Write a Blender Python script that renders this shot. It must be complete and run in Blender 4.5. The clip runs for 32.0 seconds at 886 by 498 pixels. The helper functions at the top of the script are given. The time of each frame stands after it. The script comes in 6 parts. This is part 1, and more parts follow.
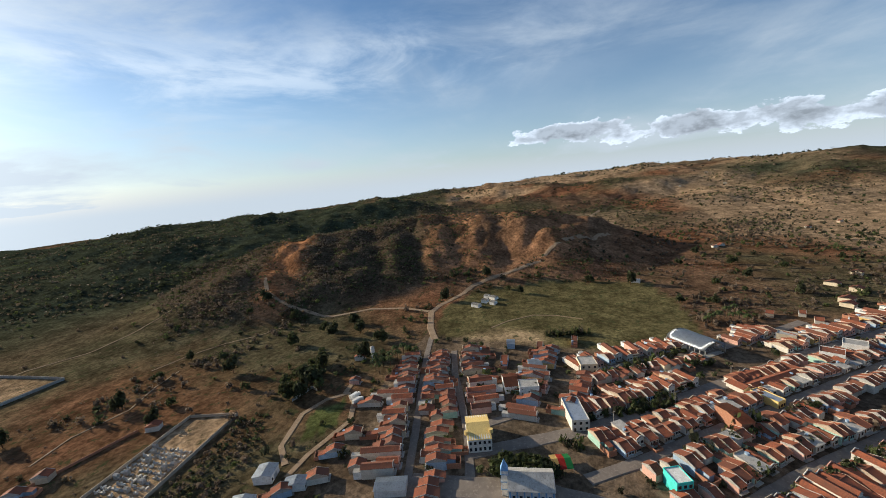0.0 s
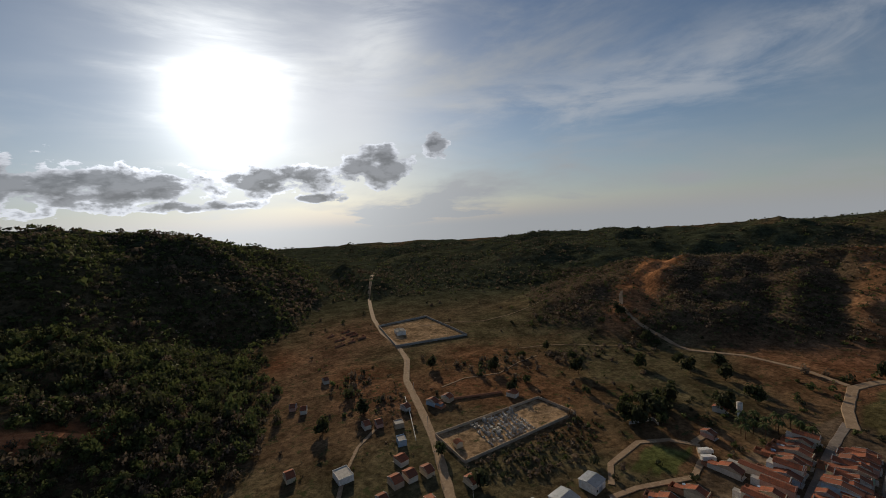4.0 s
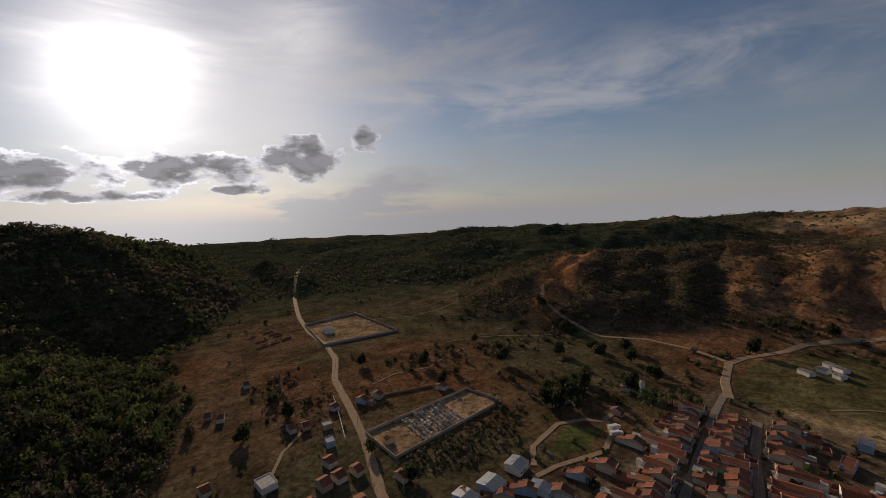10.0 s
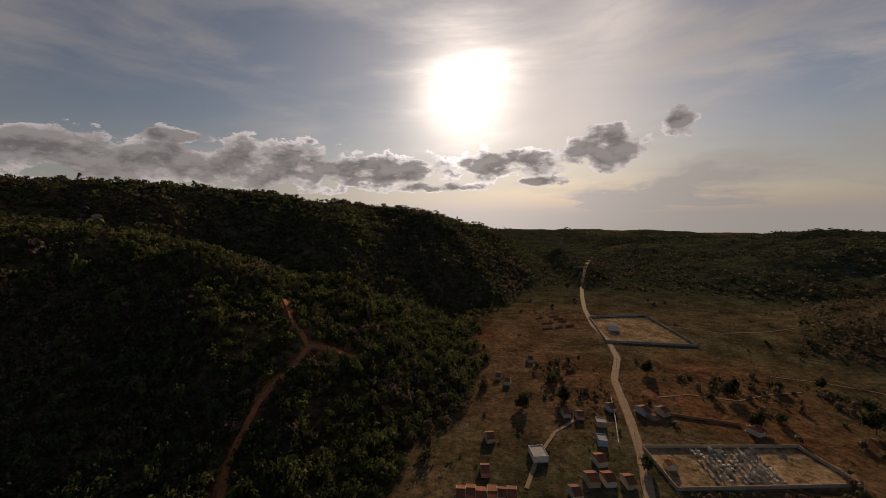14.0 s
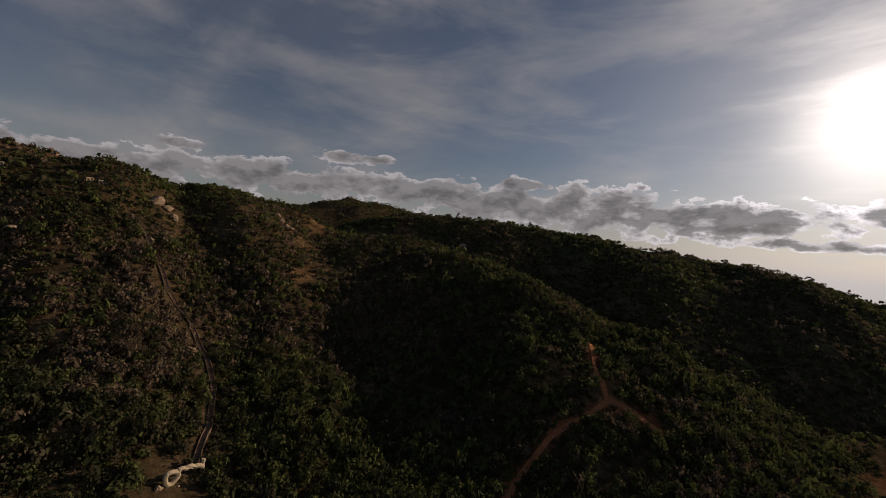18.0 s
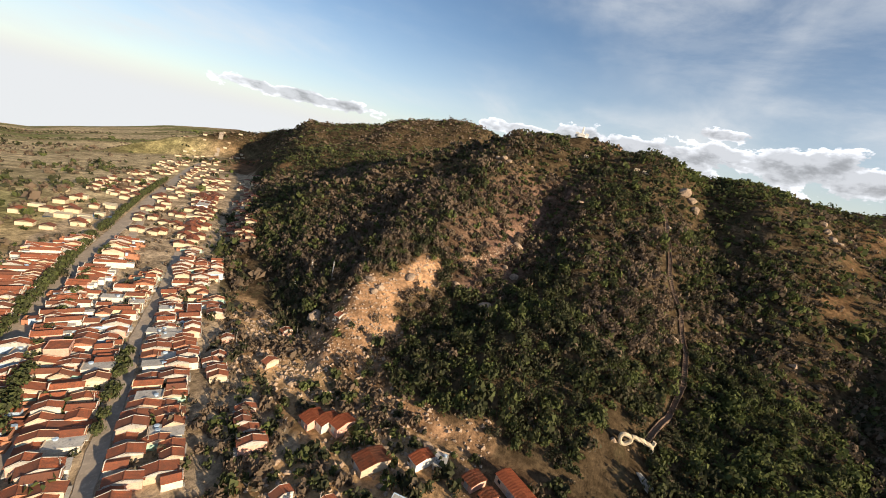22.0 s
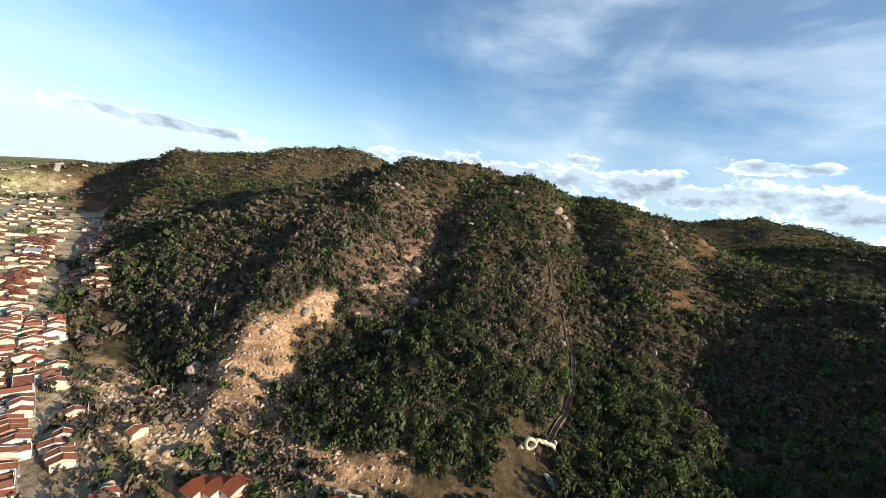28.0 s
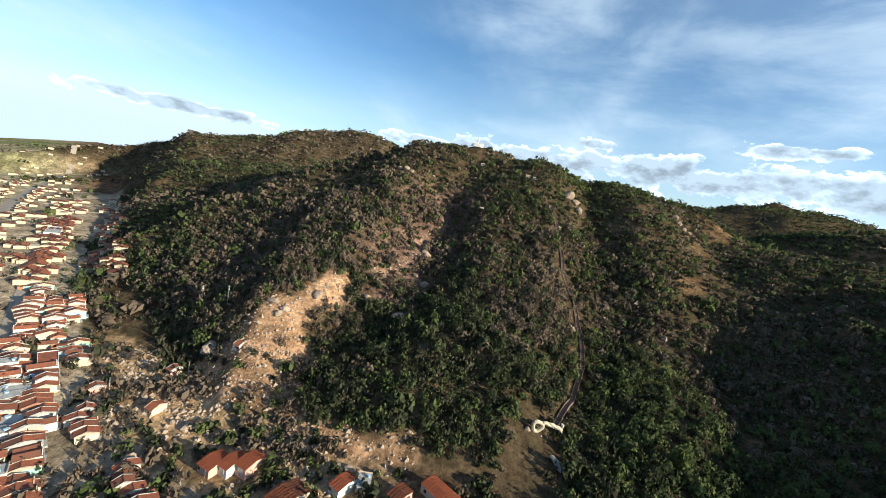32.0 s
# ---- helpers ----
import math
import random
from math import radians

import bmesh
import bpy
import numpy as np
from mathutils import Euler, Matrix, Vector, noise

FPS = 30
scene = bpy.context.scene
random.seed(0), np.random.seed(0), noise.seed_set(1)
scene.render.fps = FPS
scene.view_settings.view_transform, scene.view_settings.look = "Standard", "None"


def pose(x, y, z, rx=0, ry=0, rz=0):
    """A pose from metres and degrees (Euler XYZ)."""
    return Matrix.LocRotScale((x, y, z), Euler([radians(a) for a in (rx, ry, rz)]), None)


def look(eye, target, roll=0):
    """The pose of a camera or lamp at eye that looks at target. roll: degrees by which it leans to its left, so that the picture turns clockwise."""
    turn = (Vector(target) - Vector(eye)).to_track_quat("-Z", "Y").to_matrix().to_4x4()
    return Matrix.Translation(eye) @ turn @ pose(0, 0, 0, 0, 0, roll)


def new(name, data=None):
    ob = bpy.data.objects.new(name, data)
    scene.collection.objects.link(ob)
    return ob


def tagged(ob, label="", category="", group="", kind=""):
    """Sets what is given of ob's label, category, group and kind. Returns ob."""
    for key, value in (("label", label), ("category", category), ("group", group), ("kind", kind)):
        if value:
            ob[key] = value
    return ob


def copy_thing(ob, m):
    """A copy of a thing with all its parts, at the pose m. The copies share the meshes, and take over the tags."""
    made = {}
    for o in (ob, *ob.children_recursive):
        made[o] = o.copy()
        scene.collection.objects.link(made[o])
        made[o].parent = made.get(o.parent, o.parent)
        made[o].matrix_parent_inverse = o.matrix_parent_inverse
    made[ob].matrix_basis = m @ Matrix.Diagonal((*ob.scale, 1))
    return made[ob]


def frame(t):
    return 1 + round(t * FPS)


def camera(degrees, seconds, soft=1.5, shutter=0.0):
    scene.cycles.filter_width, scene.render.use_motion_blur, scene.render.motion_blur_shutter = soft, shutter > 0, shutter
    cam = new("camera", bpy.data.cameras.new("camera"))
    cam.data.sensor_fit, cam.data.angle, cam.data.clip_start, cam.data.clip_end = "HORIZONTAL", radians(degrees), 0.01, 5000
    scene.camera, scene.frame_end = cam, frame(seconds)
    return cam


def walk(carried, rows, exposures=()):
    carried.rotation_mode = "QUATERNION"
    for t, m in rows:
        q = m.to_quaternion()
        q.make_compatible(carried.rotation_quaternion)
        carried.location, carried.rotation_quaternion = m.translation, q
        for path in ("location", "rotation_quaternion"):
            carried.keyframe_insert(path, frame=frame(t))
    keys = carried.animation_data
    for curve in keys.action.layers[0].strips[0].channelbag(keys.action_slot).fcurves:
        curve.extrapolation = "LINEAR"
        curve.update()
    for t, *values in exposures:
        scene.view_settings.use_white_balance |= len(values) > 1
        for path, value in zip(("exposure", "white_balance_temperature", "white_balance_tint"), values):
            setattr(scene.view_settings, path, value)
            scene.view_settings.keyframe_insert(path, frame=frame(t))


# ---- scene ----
FOV = 96.48
PATH = [
    (0, 79.93, 5.11, -80.06), (0.5, 80.52, 4.91, -76.92), (1, 78.86, 6.48, -62.12), (1.5, 78.88, 8.96, -40.10),
    (2, 81.87, 6.04, -29.75), (2.5, 88.17, 4.49, -30.65), (4.5, 83.71, 2.10, -30.53), (5, 82.48, 0.69, -33.37),
    (5.5, 87.85, 4.44, -43.98), (6, 88.89, 4.79, -50.52), (6.5, 84.82, 4.08, -47.48), (7, 83.99, 3.92, -46.56),
    (7.5, 85.81, 3.52, -47.58), (8, 84.87, 2.88, -47.92), (8.5, 82.54, 3.15, -45.94), (9, 83.06, 3.50, -42.58),
    (9.5, 85.04, 4.09, -41.61), (10, 84.48, 2.13, -40.31), (10.5, 83.97, 3.91, -36.06), (11, 84.91, 4.90, -32.80),
    (11.5, 85.38, 5.79, -28.08), (12, 84.07, 3.47, -19.89), (12.5, 82.35, 2.68, -8.93), (13, 82.43, 1.74, -0.23),
    (13.5, 83.78, 0.48, 0.78), (14, 84.09, 0.38, 0.51), (14.5, 86.75, 0.24, 0.20), (16.5, 87.45, 2.29, 1.33),
    (17, 88.40, 1.79, 9.19), (17.5, 90.62, -4.32, 26.40), (18, 88.54, -5.44, 44.55), (18.5, 92.11, -8.29, 63.76),
    (19, 88.37, -8.85, 69.68), (19.5, 83.92, -14.06, 68.19), (20, 82.76, -16.01, 66.01), (20.5, 82.20, -15.26, 71.17),
    (21, 85.72, -14.91, 87.10), (21.5, 82.06, -15.69, 104.89), (22, 75.85, -12.32, 112.20), (22.5, 73.00, -10.49, 113.35),
    (23, 71.63, -9.10, 110.69), (23.5, 72.79, -9.41, 110.27), (24, 73.45, -8.74, 110.77), (24.5, 73.88, -9.14, 112.03),
    (26.5, 75.33, -11.62, 112.37), (27, 76.77, -11.51, 103.59), (27.5, 75.36, -7.41, 94.21), (28, 82.70, -10.70, 96.62),
    (28.5, 83.94, -14.40, 100.06), (29, 81.76, -13.14, 100.38), (29.5, 81.20, -13.41, 100.42), (30, 80.66, -11.59, 100.25),
    (30.5, 80.44, -11.82, 100.37), (31, 81.91, -12.18, 100.42), (31.5, 81.50, -10.97, 99.89), (32, 80.13, -10.97, 98.14),
]
# ---- camera ----
# the plan below is drawn with the eye 100 units up; SCALE brings it to metres, TRUE undoes it for things built in metres
SCALE = 1.35
TRUE = 1.0 / SCALE
EYE = (0.0, 0.0, 100.0)
cam = camera(FOV, 32.0, soft=0.9)
# seconds, stops, kelvin, tint
EXPOSURES = [(0.0, 0.6, 5700, 6), (1.0, 0.5, 5700, 6), (2.0, 0.3, 5900, 8), (2.5, 0.1, 6000, 8), (4.5, -0.55, 6300, 12), (6.0, -0.7, 6300, 14), (9.0, -0.6, 6500, 16), (11.0, -0.6, 6700, 19),
             (12.0, -0.6, 7000, 20), (13.0, -0.65, 7500, 21), (16.5, -0.95, 7600, 21), (17.0, -1.0, 7500, 21), (18.0, -0.82, 7000, 20), (19.0, -0.1, 7000, 18), (20.0, 0.3, 7100, 18), (21.0, 0.7, 6900, 14), (22.0, 0.95, 6500, 11),
             (23.0, 1.0, 6200, 9), (26.5, 1.0, 5900, 6), (28.0, 1.15, 5500, 2), (32.0, 1.12, 5350, 0)]
walk(cam, [(t, pose(0.0, 0.0, EYE[2] * SCALE, rx, ry, rz)) for t, rx, ry, rz in PATH], EXPOSURES)

# ---- sky and sun ----
SUN_AZ, SUN_EL = radians(18.0), radians(17.5)
SUN_DIR = Vector((math.sin(SUN_AZ) * math.cos(SUN_EL), math.cos(SUN_AZ) * math.cos(SUN_EL), math.sin(SUN_EL)))


class Graph:
    """Short-hand for node trees."""

    def __init__(self, tree):
        self.tree = tree
        tree.nodes.clear()

    def node(self, kind, inputs=None):
        n = self.tree.nodes.new(kind)
        self.feed(n, inputs or {})
        return n

    def feed(self, n, inputs):
        for key, value in inputs.items():
            if isinstance(value, bpy.types.NodeSocket):
                self.tree.links.new(value, n.inputs[key])
            else:
                n.inputs[key].default_value = value

    def math(self, op, a, b=0.0, clamp=False):
        n = self.node("ShaderNodeMath", {0: a, 1: b})
        n.operation, n.use_clamp = op, clamp
        return n.outputs[0]

    def vec(self, op, a, b=(0, 0, 0)):
        n = self.node("ShaderNodeVectorMath", {0: a, 1: b})
        n.operation = op
        return n.outputs["Value"] if op in ("DOT_PRODUCT", "LENGTH", "DISTANCE") else n.outputs[0]

    def noise(self, vector, scale, detail=4.0, rough=0.55, distort=0.0):
        return self.node("ShaderNodeTexNoise", {"Vector": vector, "Scale": scale, "Detail": detail, "Roughness": rough, "Distortion": distort}).outputs["Fac"]

    def ramp(self, fac, lo, hi, a=0.0, b=1.0):
        n = self.node("ShaderNodeMapRange")
        n.interpolation_type = "SMOOTHSTEP"
        self.feed(n, {0: fac, 1: lo, 2: hi, 3: a, 4: b})
        return n.outputs[0]

    def mix(self, fac, a, b, blend="MIX"):
        n = self.node("ShaderNodeMix")
        n.data_type, n.blend_type = "RGBA", blend
        self.feed(n, {i: (*v, 1.0) if isinstance(v, tuple) and len(v) == 3 else v for i, v in ((0, fac), (6, a), (7, b))})
        return n.outputs[2]


def direction(az, el):
    a, e = radians(az), radians(el)
    return (math.sin(a) * math.cos(e), math.cos(a) * math.cos(e), math.sin(e))


world = bpy.data.worlds.new("sky")
scene.world = world
world.use_nodes = True
g = Graph(world.node_tree)
coord = g.node("ShaderNodeTexCoord").outputs["Generated"]
ray = g.vec("NORMALIZE", coord)
sky_node = g.node("ShaderNodeTexSky")
sky_node.sky_type, sky_node.sun_disc, sky_node.sun_elevation, sky_node.sun_rotation = "NISHITA", False, SUN_EL, SUN_AZ
sky_node.altitude, sky_node.air_density, sky_node.dust_density, sky_node.ozone_density = 400.0, 1.0, 0.4, 2.5
sky = sky_node.outputs[0]
xyz = g.node("ShaderNodeSeparateXYZ", {0: ray})
rise = g.math("ADD", xyz.outputs[2], 0.16)
flat = g.node("ShaderNodeCombineXYZ", {0: g.math("DIVIDE", xyz.outputs[0], rise), 1: g.math("DIVIDE", xyz.outputs[1], rise), 2: 0.0}).outputs[0]
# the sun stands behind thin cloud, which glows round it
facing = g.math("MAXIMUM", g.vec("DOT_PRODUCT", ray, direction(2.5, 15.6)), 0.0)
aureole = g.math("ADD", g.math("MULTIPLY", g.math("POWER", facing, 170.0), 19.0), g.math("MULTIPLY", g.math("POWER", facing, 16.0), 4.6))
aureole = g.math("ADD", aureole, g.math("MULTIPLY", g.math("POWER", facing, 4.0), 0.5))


def tinted(value, r, gr, b):
    return g.node("ShaderNodeCombineColor", {0: g.math("MULTIPLY", value, r), 1: g.math("MULTIPLY", value, gr), 2: g.math("MULTIPLY", value, b)}).outputs[0]


bearing = g.math("MULTIPLY", g.math("ARCTAN2", xyz.outputs[0], xyz.outputs[1]), 57.2958)
height = g.math("MULTIPLY", g.math("ARCSINE", xyz.outputs[2]), 57.2958)
# thin cirrus: broad soft veils, and streaks drawn out along one wind
wind = g.node("ShaderNodeMapping", {"Vector": ray, "Rotation": (radians(18), radians(-14), radians(35)), "Scale": (0.8, 1.1, 3.6)}).outputs[0]
streaks = g.ramp(g.noise(wind, 2.2, 9.0, 0.6, 0.35), 0.43, 0.70)
veil = g.ramp(g.noise(flat, 0.62, 5.0, 0.5, 0.25), 0.36, 0.70)
wisp = g.ramp(g.noise(g.node("ShaderNodeMapping", {"Vector": flat, "Rotation": (0, 0, radians(-52)), "Scale": (0.55, 2.0, 1.0)}).outputs[0], 0.9, 9.0, 0.58, 0.3), 0.45, 0.80)
cirrus = g.math("ADD", g.math("MULTIPLY", streaks, g.math("ADD", g.math("MULTIPLY", veil, 0.62), 0.12)), g.math("MULTIPLY", veil, g.math("ADD", g.math("MULTIPLY", wisp, 0.7), 0.22)), clamp=True)
# the sky west of the sun is clearer
cirrus = g.math("MULTIPLY", cirrus, g.math("MULTIPLY", g.ramp(bearing, -25.0, 20.0, 0.75, 0.84), g.ramp(bearing, 25.0, 65.0, 1.0, 0.72)))
haze = g.ramp(xyz.outputs[2], 0.30, -0.04)
low_haze = g.ramp(xyz.outputs[2], 0.10, -0.02)
sunny_veil = g.math("MULTIPLY", g.ramp(facing, 0.45, 0.97), g.math("ADD", g.math("MULTIPLY", streaks, 0.5), 0.03))
sunny_veil = g.math("MULTIPLY", sunny_veil, g.ramp(bearing, -18.0, 16.0, 0.5, 1.0))
cover = g.math("ADD", g.math("MULTIPLY", cirrus, 0.85), g.math("ADD", g.math("MULTIPLY", haze, 0.5), sunny_veil), clamp=True)
# a plume rising from the sun's place, and a long band of veil east of it
across = g.math("DIVIDE", g.math("SUBTRACT", bearing, g.math("ADD", 13.0, g.math("MULTIPLY", height, 0.42))), 5.5)
plume = g.math("MULTIPLY", g.math("EXPONENT", g.math("MULTIPLY", g.math("MULTIPLY", across, across), -1.0)), g.ramp(height, 13.0, 24.0))
rising = g.math("DIVIDE", g.math("SUBTRACT", height, g.math("ADD", 10.5, g.math("MULTIPLY", bearing, 0.07))), 4.2)
band = g.math("MULTIPLY", g.math("EXPONENT", g.math("MULTIPLY", g.math("MULTIPLY", rising, rising), -1.0)), g.math("MULTIPLY", g.ramp(bearing, 8.0, 26.0), g.ramp(bearing, 120.0, 60.0)))
ragged = g.ramp(g.noise(wind, 3.4, 9.0, 0.62, 0.5), 0.36, 0.66)
cover = g.math("ADD", cover, g.math("MULTIPLY", ragged, g.math("ADD", g.math("MULTIPLY", plume, 0.6), g.math("MULTIPLY", band, 0.55))), clamp=True)
cover = g.math("MAXIMUM", cover, low_haze)
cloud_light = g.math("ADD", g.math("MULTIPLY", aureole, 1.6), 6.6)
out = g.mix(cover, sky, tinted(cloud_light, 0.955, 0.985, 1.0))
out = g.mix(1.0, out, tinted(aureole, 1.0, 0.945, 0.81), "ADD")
out = g.mix(1.0, out, tinted(g.math("MULTIPLY", ragged, g.math("ADD", g.math("MULTIPLY", plume, 3.0), g.math("MULTIPLY", band, 1.6))), 0.97, 0.98, 1.0), "ADD")
# heaped clouds low over the hills: bearing, elevation, half width, half height in degrees
HEAPS = [(21, 8.0, 5.6, 3.4), (8, 6.2, 9.0, 2.6), (-10, 5.2, 15.0, 2.6), (-24, 5.6, 14.0, 3.6), (-40, 5.8, 15.0, 3.2), (29.5, 10.4, 2.0, 1.7), (-2, 3.0, 7.0, 0.9), (13, 3.6, 5.0, 0.8), (99, 4.6, 11.0, 1.6), (112, 3.8, 14.0, 1.7), (128, 3.2, 12.0, 1.5),
         (-88, 5.0, 15.0, 2.0), (-70, 6.0, 15.0, 2.6), (-52, 6.4, 13.0, 2.3), (-34, 8.6, 6.0, 1.0), (-78, 8.4, 5.0, 0.8), (-100, 4.6, 8.0, 1.2), (-58, 10.0, 7.0, 0.9), (-131, 2.6, 12.0, 0.9)]
near = None
for az, el, wide, high in HEAPS:
    u = g.math("DIVIDE", g.math("SUBTRACT", bearing, float(az)), wide)
    v = g.math("DIVIDE", g.math("SUBTRACT", height, el), high)
    d = g.math("SUBTRACT", 1.0, g.math("SQRT", g.math("ADD", g.math("MULTIPLY", u, u), g.math("MULTIPLY", v, v))))
    near = d if near is None else g.math("MAXIMUM", near, d)
puff_at = g.node("ShaderNodeMapping", {"Vector": ray, "Scale": (1.0, 1.0, 1.9)}).outputs[0]
puff = g.noise(puff_at, 15.0, 9.0, 0.58, 0.1)
above = g.noise(g.vec("ADD", puff_at, (0.0, 0.008, 0.040)), 15.0, 9.0, 0.58, 0.1)
body = g.math("ADD", g.math("MULTIPLY", g.math("MINIMUM", near, 0.6), 0.78), g.math("MULTIPLY", g.math("SUBTRACT", puff, 0.53), 2.3))
heap = g.ramp(body, 0.0, 0.10)
thick = g.ramp(body, 0.08, 0.42)
lit = g.math("ADD", g.math("MULTIPLY", g.math("SUBTRACT", puff, above), 3.6), 0.52, clamp=True)
sunward = g.ramp(facing, 0.72, 0.97)
shade = g.math("SUBTRACT", 1.0, g.math("MULTIPLY", thick, g.math("ADD", g.math("MULTIPLY", sunward, 0.06), 0.46)))
shade = g.math("MULTIPLY", shade, g.ramp(lit, 0.0, 1.0, 0.62, 1.22))
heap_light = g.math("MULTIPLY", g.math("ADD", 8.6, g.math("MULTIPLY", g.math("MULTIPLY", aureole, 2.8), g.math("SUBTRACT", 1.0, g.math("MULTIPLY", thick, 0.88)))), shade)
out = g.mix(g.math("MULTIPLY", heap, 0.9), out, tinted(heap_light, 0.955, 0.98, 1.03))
CLOUDS_HERE = out
SKY_STRENGTH = 0.068
bg = g.node("ShaderNodeBackground", {"Color": CLOUDS_HERE, "Strength": SKY_STRENGTH}).outputs[0]
g.node("ShaderNodeOutputWorld", {"Surface": bg})

sun = new("sun", bpy.data.lights.new("sun", "SUN"))
sun.data.energy, sun.data.angle, sun.data.color = 5.0, radians(0.6), (1.0, 0.79, 0.53)
sun.matrix_world = look((0, 0, 0), -SUN_DIR)

# ---- materials ----
def surface(name, build, rough=0.9, metal=0.0, bump=None, spec=0.15, leafy=0.0):
    """A node material; build(g, position) gives its base colour, bump(g, position) its height and depth."""
    m = bpy.data.materials.new(name)
    m.use_nodes = True
    g = Graph(m.node_tree)
    pos = g.node("ShaderNodeNewGeometry").outputs["Position"]
    b = g.node("ShaderNodeBsdfPrincipled", {"Roughness": rough, "Metallic": metal, "Specular IOR Level": spec})
    g.feed(b, {"Base Color": build(g, pos)})
    if bump:
        height, depth = bump(g, pos)
        g.feed(b, {"Normal": g.node("ShaderNodeBump", {"Height": height, "Distance": depth, "Strength": 0.8}).outputs[0]})
    shader = b.outputs[0]
    if leafy:
        t = g.node("ShaderNodeBsdfTranslucent", {"Color": b.inputs["Base Color"].links[0].from_socket})
        shader = g.node("ShaderNodeMixShader", {0: leafy, 1: shader, 2: t.outputs[0]}).outputs[0]
    g.node("ShaderNodeOutputMaterial", {"Surface": shader})
    return m


def rnd(g):
    return g.node("ShaderNodeObjectInfo").outputs["Random"]


def island(g):
    return g.node("ShaderNodeNewGeometry").outputs["Random Per Island"]


def mottled(a, b, size, c=None, per_object=0.0):
    """Two or three colours mixed in patches about size metres wide, with finer grain inside them."""
    def build(g, pos):
        f = g.ramp(g.noise(pos, 1.0 / size, 5.0, 0.6), 0.3, 0.7)
        col = g.mix(f, a, b)
        if c:
            col = g.mix(g.ramp(g.noise(pos, 3.7 / size, 3.0), 0.5, 0.75), col, c)
        if per_object:
            v = g.ramp(rnd(g), 0.0, 1.0, 1.0 - per_object, 1.0 + per_object)
            shade = g.node("ShaderNodeCombineColor", {0: v, 1: v, 2: v}).outputs[0]
            col = g.mix(1.0, col, shade, "MULTIPLY")
        return col
    return build


def grain(size, depth):
    return lambda g, pos: (g.noise(pos, 1.0 / size, 4.0), depth)


def roof_colour(a, b, c, weather):
    """Clay tiles: each roof its own mix of fresh, brown and blackened tiles."""
    def build(g, pos):
        own = g.math("FRACT", g.math("MULTIPLY", g.math("ADD", rnd(g), island(g)), 7.31))
        col = g.mix(g.ramp(g.math("FRACT", g.math("ADD", rnd(g), island(g))), 0.1, 0.9), a, b)
        col = g.mix(g.ramp(g.noise(pos, 0.38, 6.0, 0.7), 0.34, 0.66), col, c)
        col = g.mix(g.math("MULTIPLY", g.ramp(g.noise(pos, 2.2, 4.0), 0.42, 0.72), 0.75), col, weather)
        return g.mix(g.math("MULTIPLY", g.ramp(own, 0.35, 1.0), 0.7), col, weather)
    return build


TILE = surface("clay_tile", roof_colour((0.37, 0.112, 0.052), (0.275, 0.085, 0.043), (0.19, 0.074, 0.044), (0.13, 0.064, 0.044)), 0.85, bump=grain(0.35, 0.08))
PLASTERS = [surface("plaster_" + n, mottled(a, tuple(v * 0.8 for v in a), 1.6, tuple(v * 0.62 for v in a), 0.1), 0.9, bump=grain(0.2, 0.01))
            for n, a in (("white", (0.62, 0.58, 0.51)), ("cream", (0.60, 0.51, 0.37)), ("pink", (0.60, 0.36, 0.29)), ("ochre", (0.62, 0.42, 0.16)),
                         ("sand", (0.50, 0.40, 0.30)), ("mint", (0.36, 0.55, 0.47)), ("blue", (0.36, 0.47, 0.60)))]
BRICK = surface("bare_brick", mottled((0.36, 0.17, 0.10), (0.28, 0.13, 0.08), 0.6, (0.40, 0.26, 0.18)), 0.95, bump=grain(0.12, 0.02))
CONCRETE = surface("concrete", mottled((0.42, 0.40, 0.37), (0.30, 0.29, 0.27), 2.5, (0.22, 0.21, 0.19), 0.12), 0.9, bump=grain(0.3, 0.02))
WHITEWASH = surface("whitewash", mottled((0.78, 0.77, 0.74), (0.62, 0.60, 0.56), 2.0, (0.5, 0.47, 0.42)), 0.85, bump=grain(0.2, 0.01))
BLUEWASH = surface("blue_trim", mottled((0.22, 0.40, 0.66), (0.18, 0.33, 0.55), 1.0), 0.7)
TURQUOISE = surface("turquoise_paint", mottled((0.10, 0.62, 0.55), (0.08, 0.50, 0.46), 1.5, (0.06, 0.40, 0.36)), 0.7)
YELLOW = surface("yellow_paint", mottled((0.74, 0.55, 0.20), (0.66, 0.47, 0.17), 1.5, (0.50, 0.36, 0.14)), 0.75)
METAL = surface("zinc_sheet", mottled((0.46, 0.50, 0.55), (0.38, 0.42, 0.47), 3.0, (0.30, 0.31, 0.33)), 0.42, 0.55)
WOOD = surface("dark_wood", mottled((0.16, 0.09, 0.05), (0.10, 0.06, 0.035), 0.5, None, 0.4), 0.7)
GLASS = surface("dark_pane", mottled((0.03, 0.035, 0.04), (0.02, 0.025, 0.03), 1.0), 0.12, spec=0.6)
COBBLE = surface("pale_cobbles", mottled((0.34, 0.29, 0.235), (0.26, 0.22, 0.18), 5.0, (0.40, 0.34, 0.27)), 0.9, bump=grain(0.3, 0.03))
ASPHALT = surface("street_paving", mottled((0.215, 0.18, 0.15), (0.16, 0.135, 0.115), 5.0, (0.27, 0.225, 0.185)), 0.9, bump=grain(0.3, 0.03))
DIRT = surface("dirt_road", mottled((0.30, 0.215, 0.14), (0.23, 0.16, 0.10), 6.0, (0.36, 0.27, 0.18)), 0.95, bump=grain(0.8, 0.08))
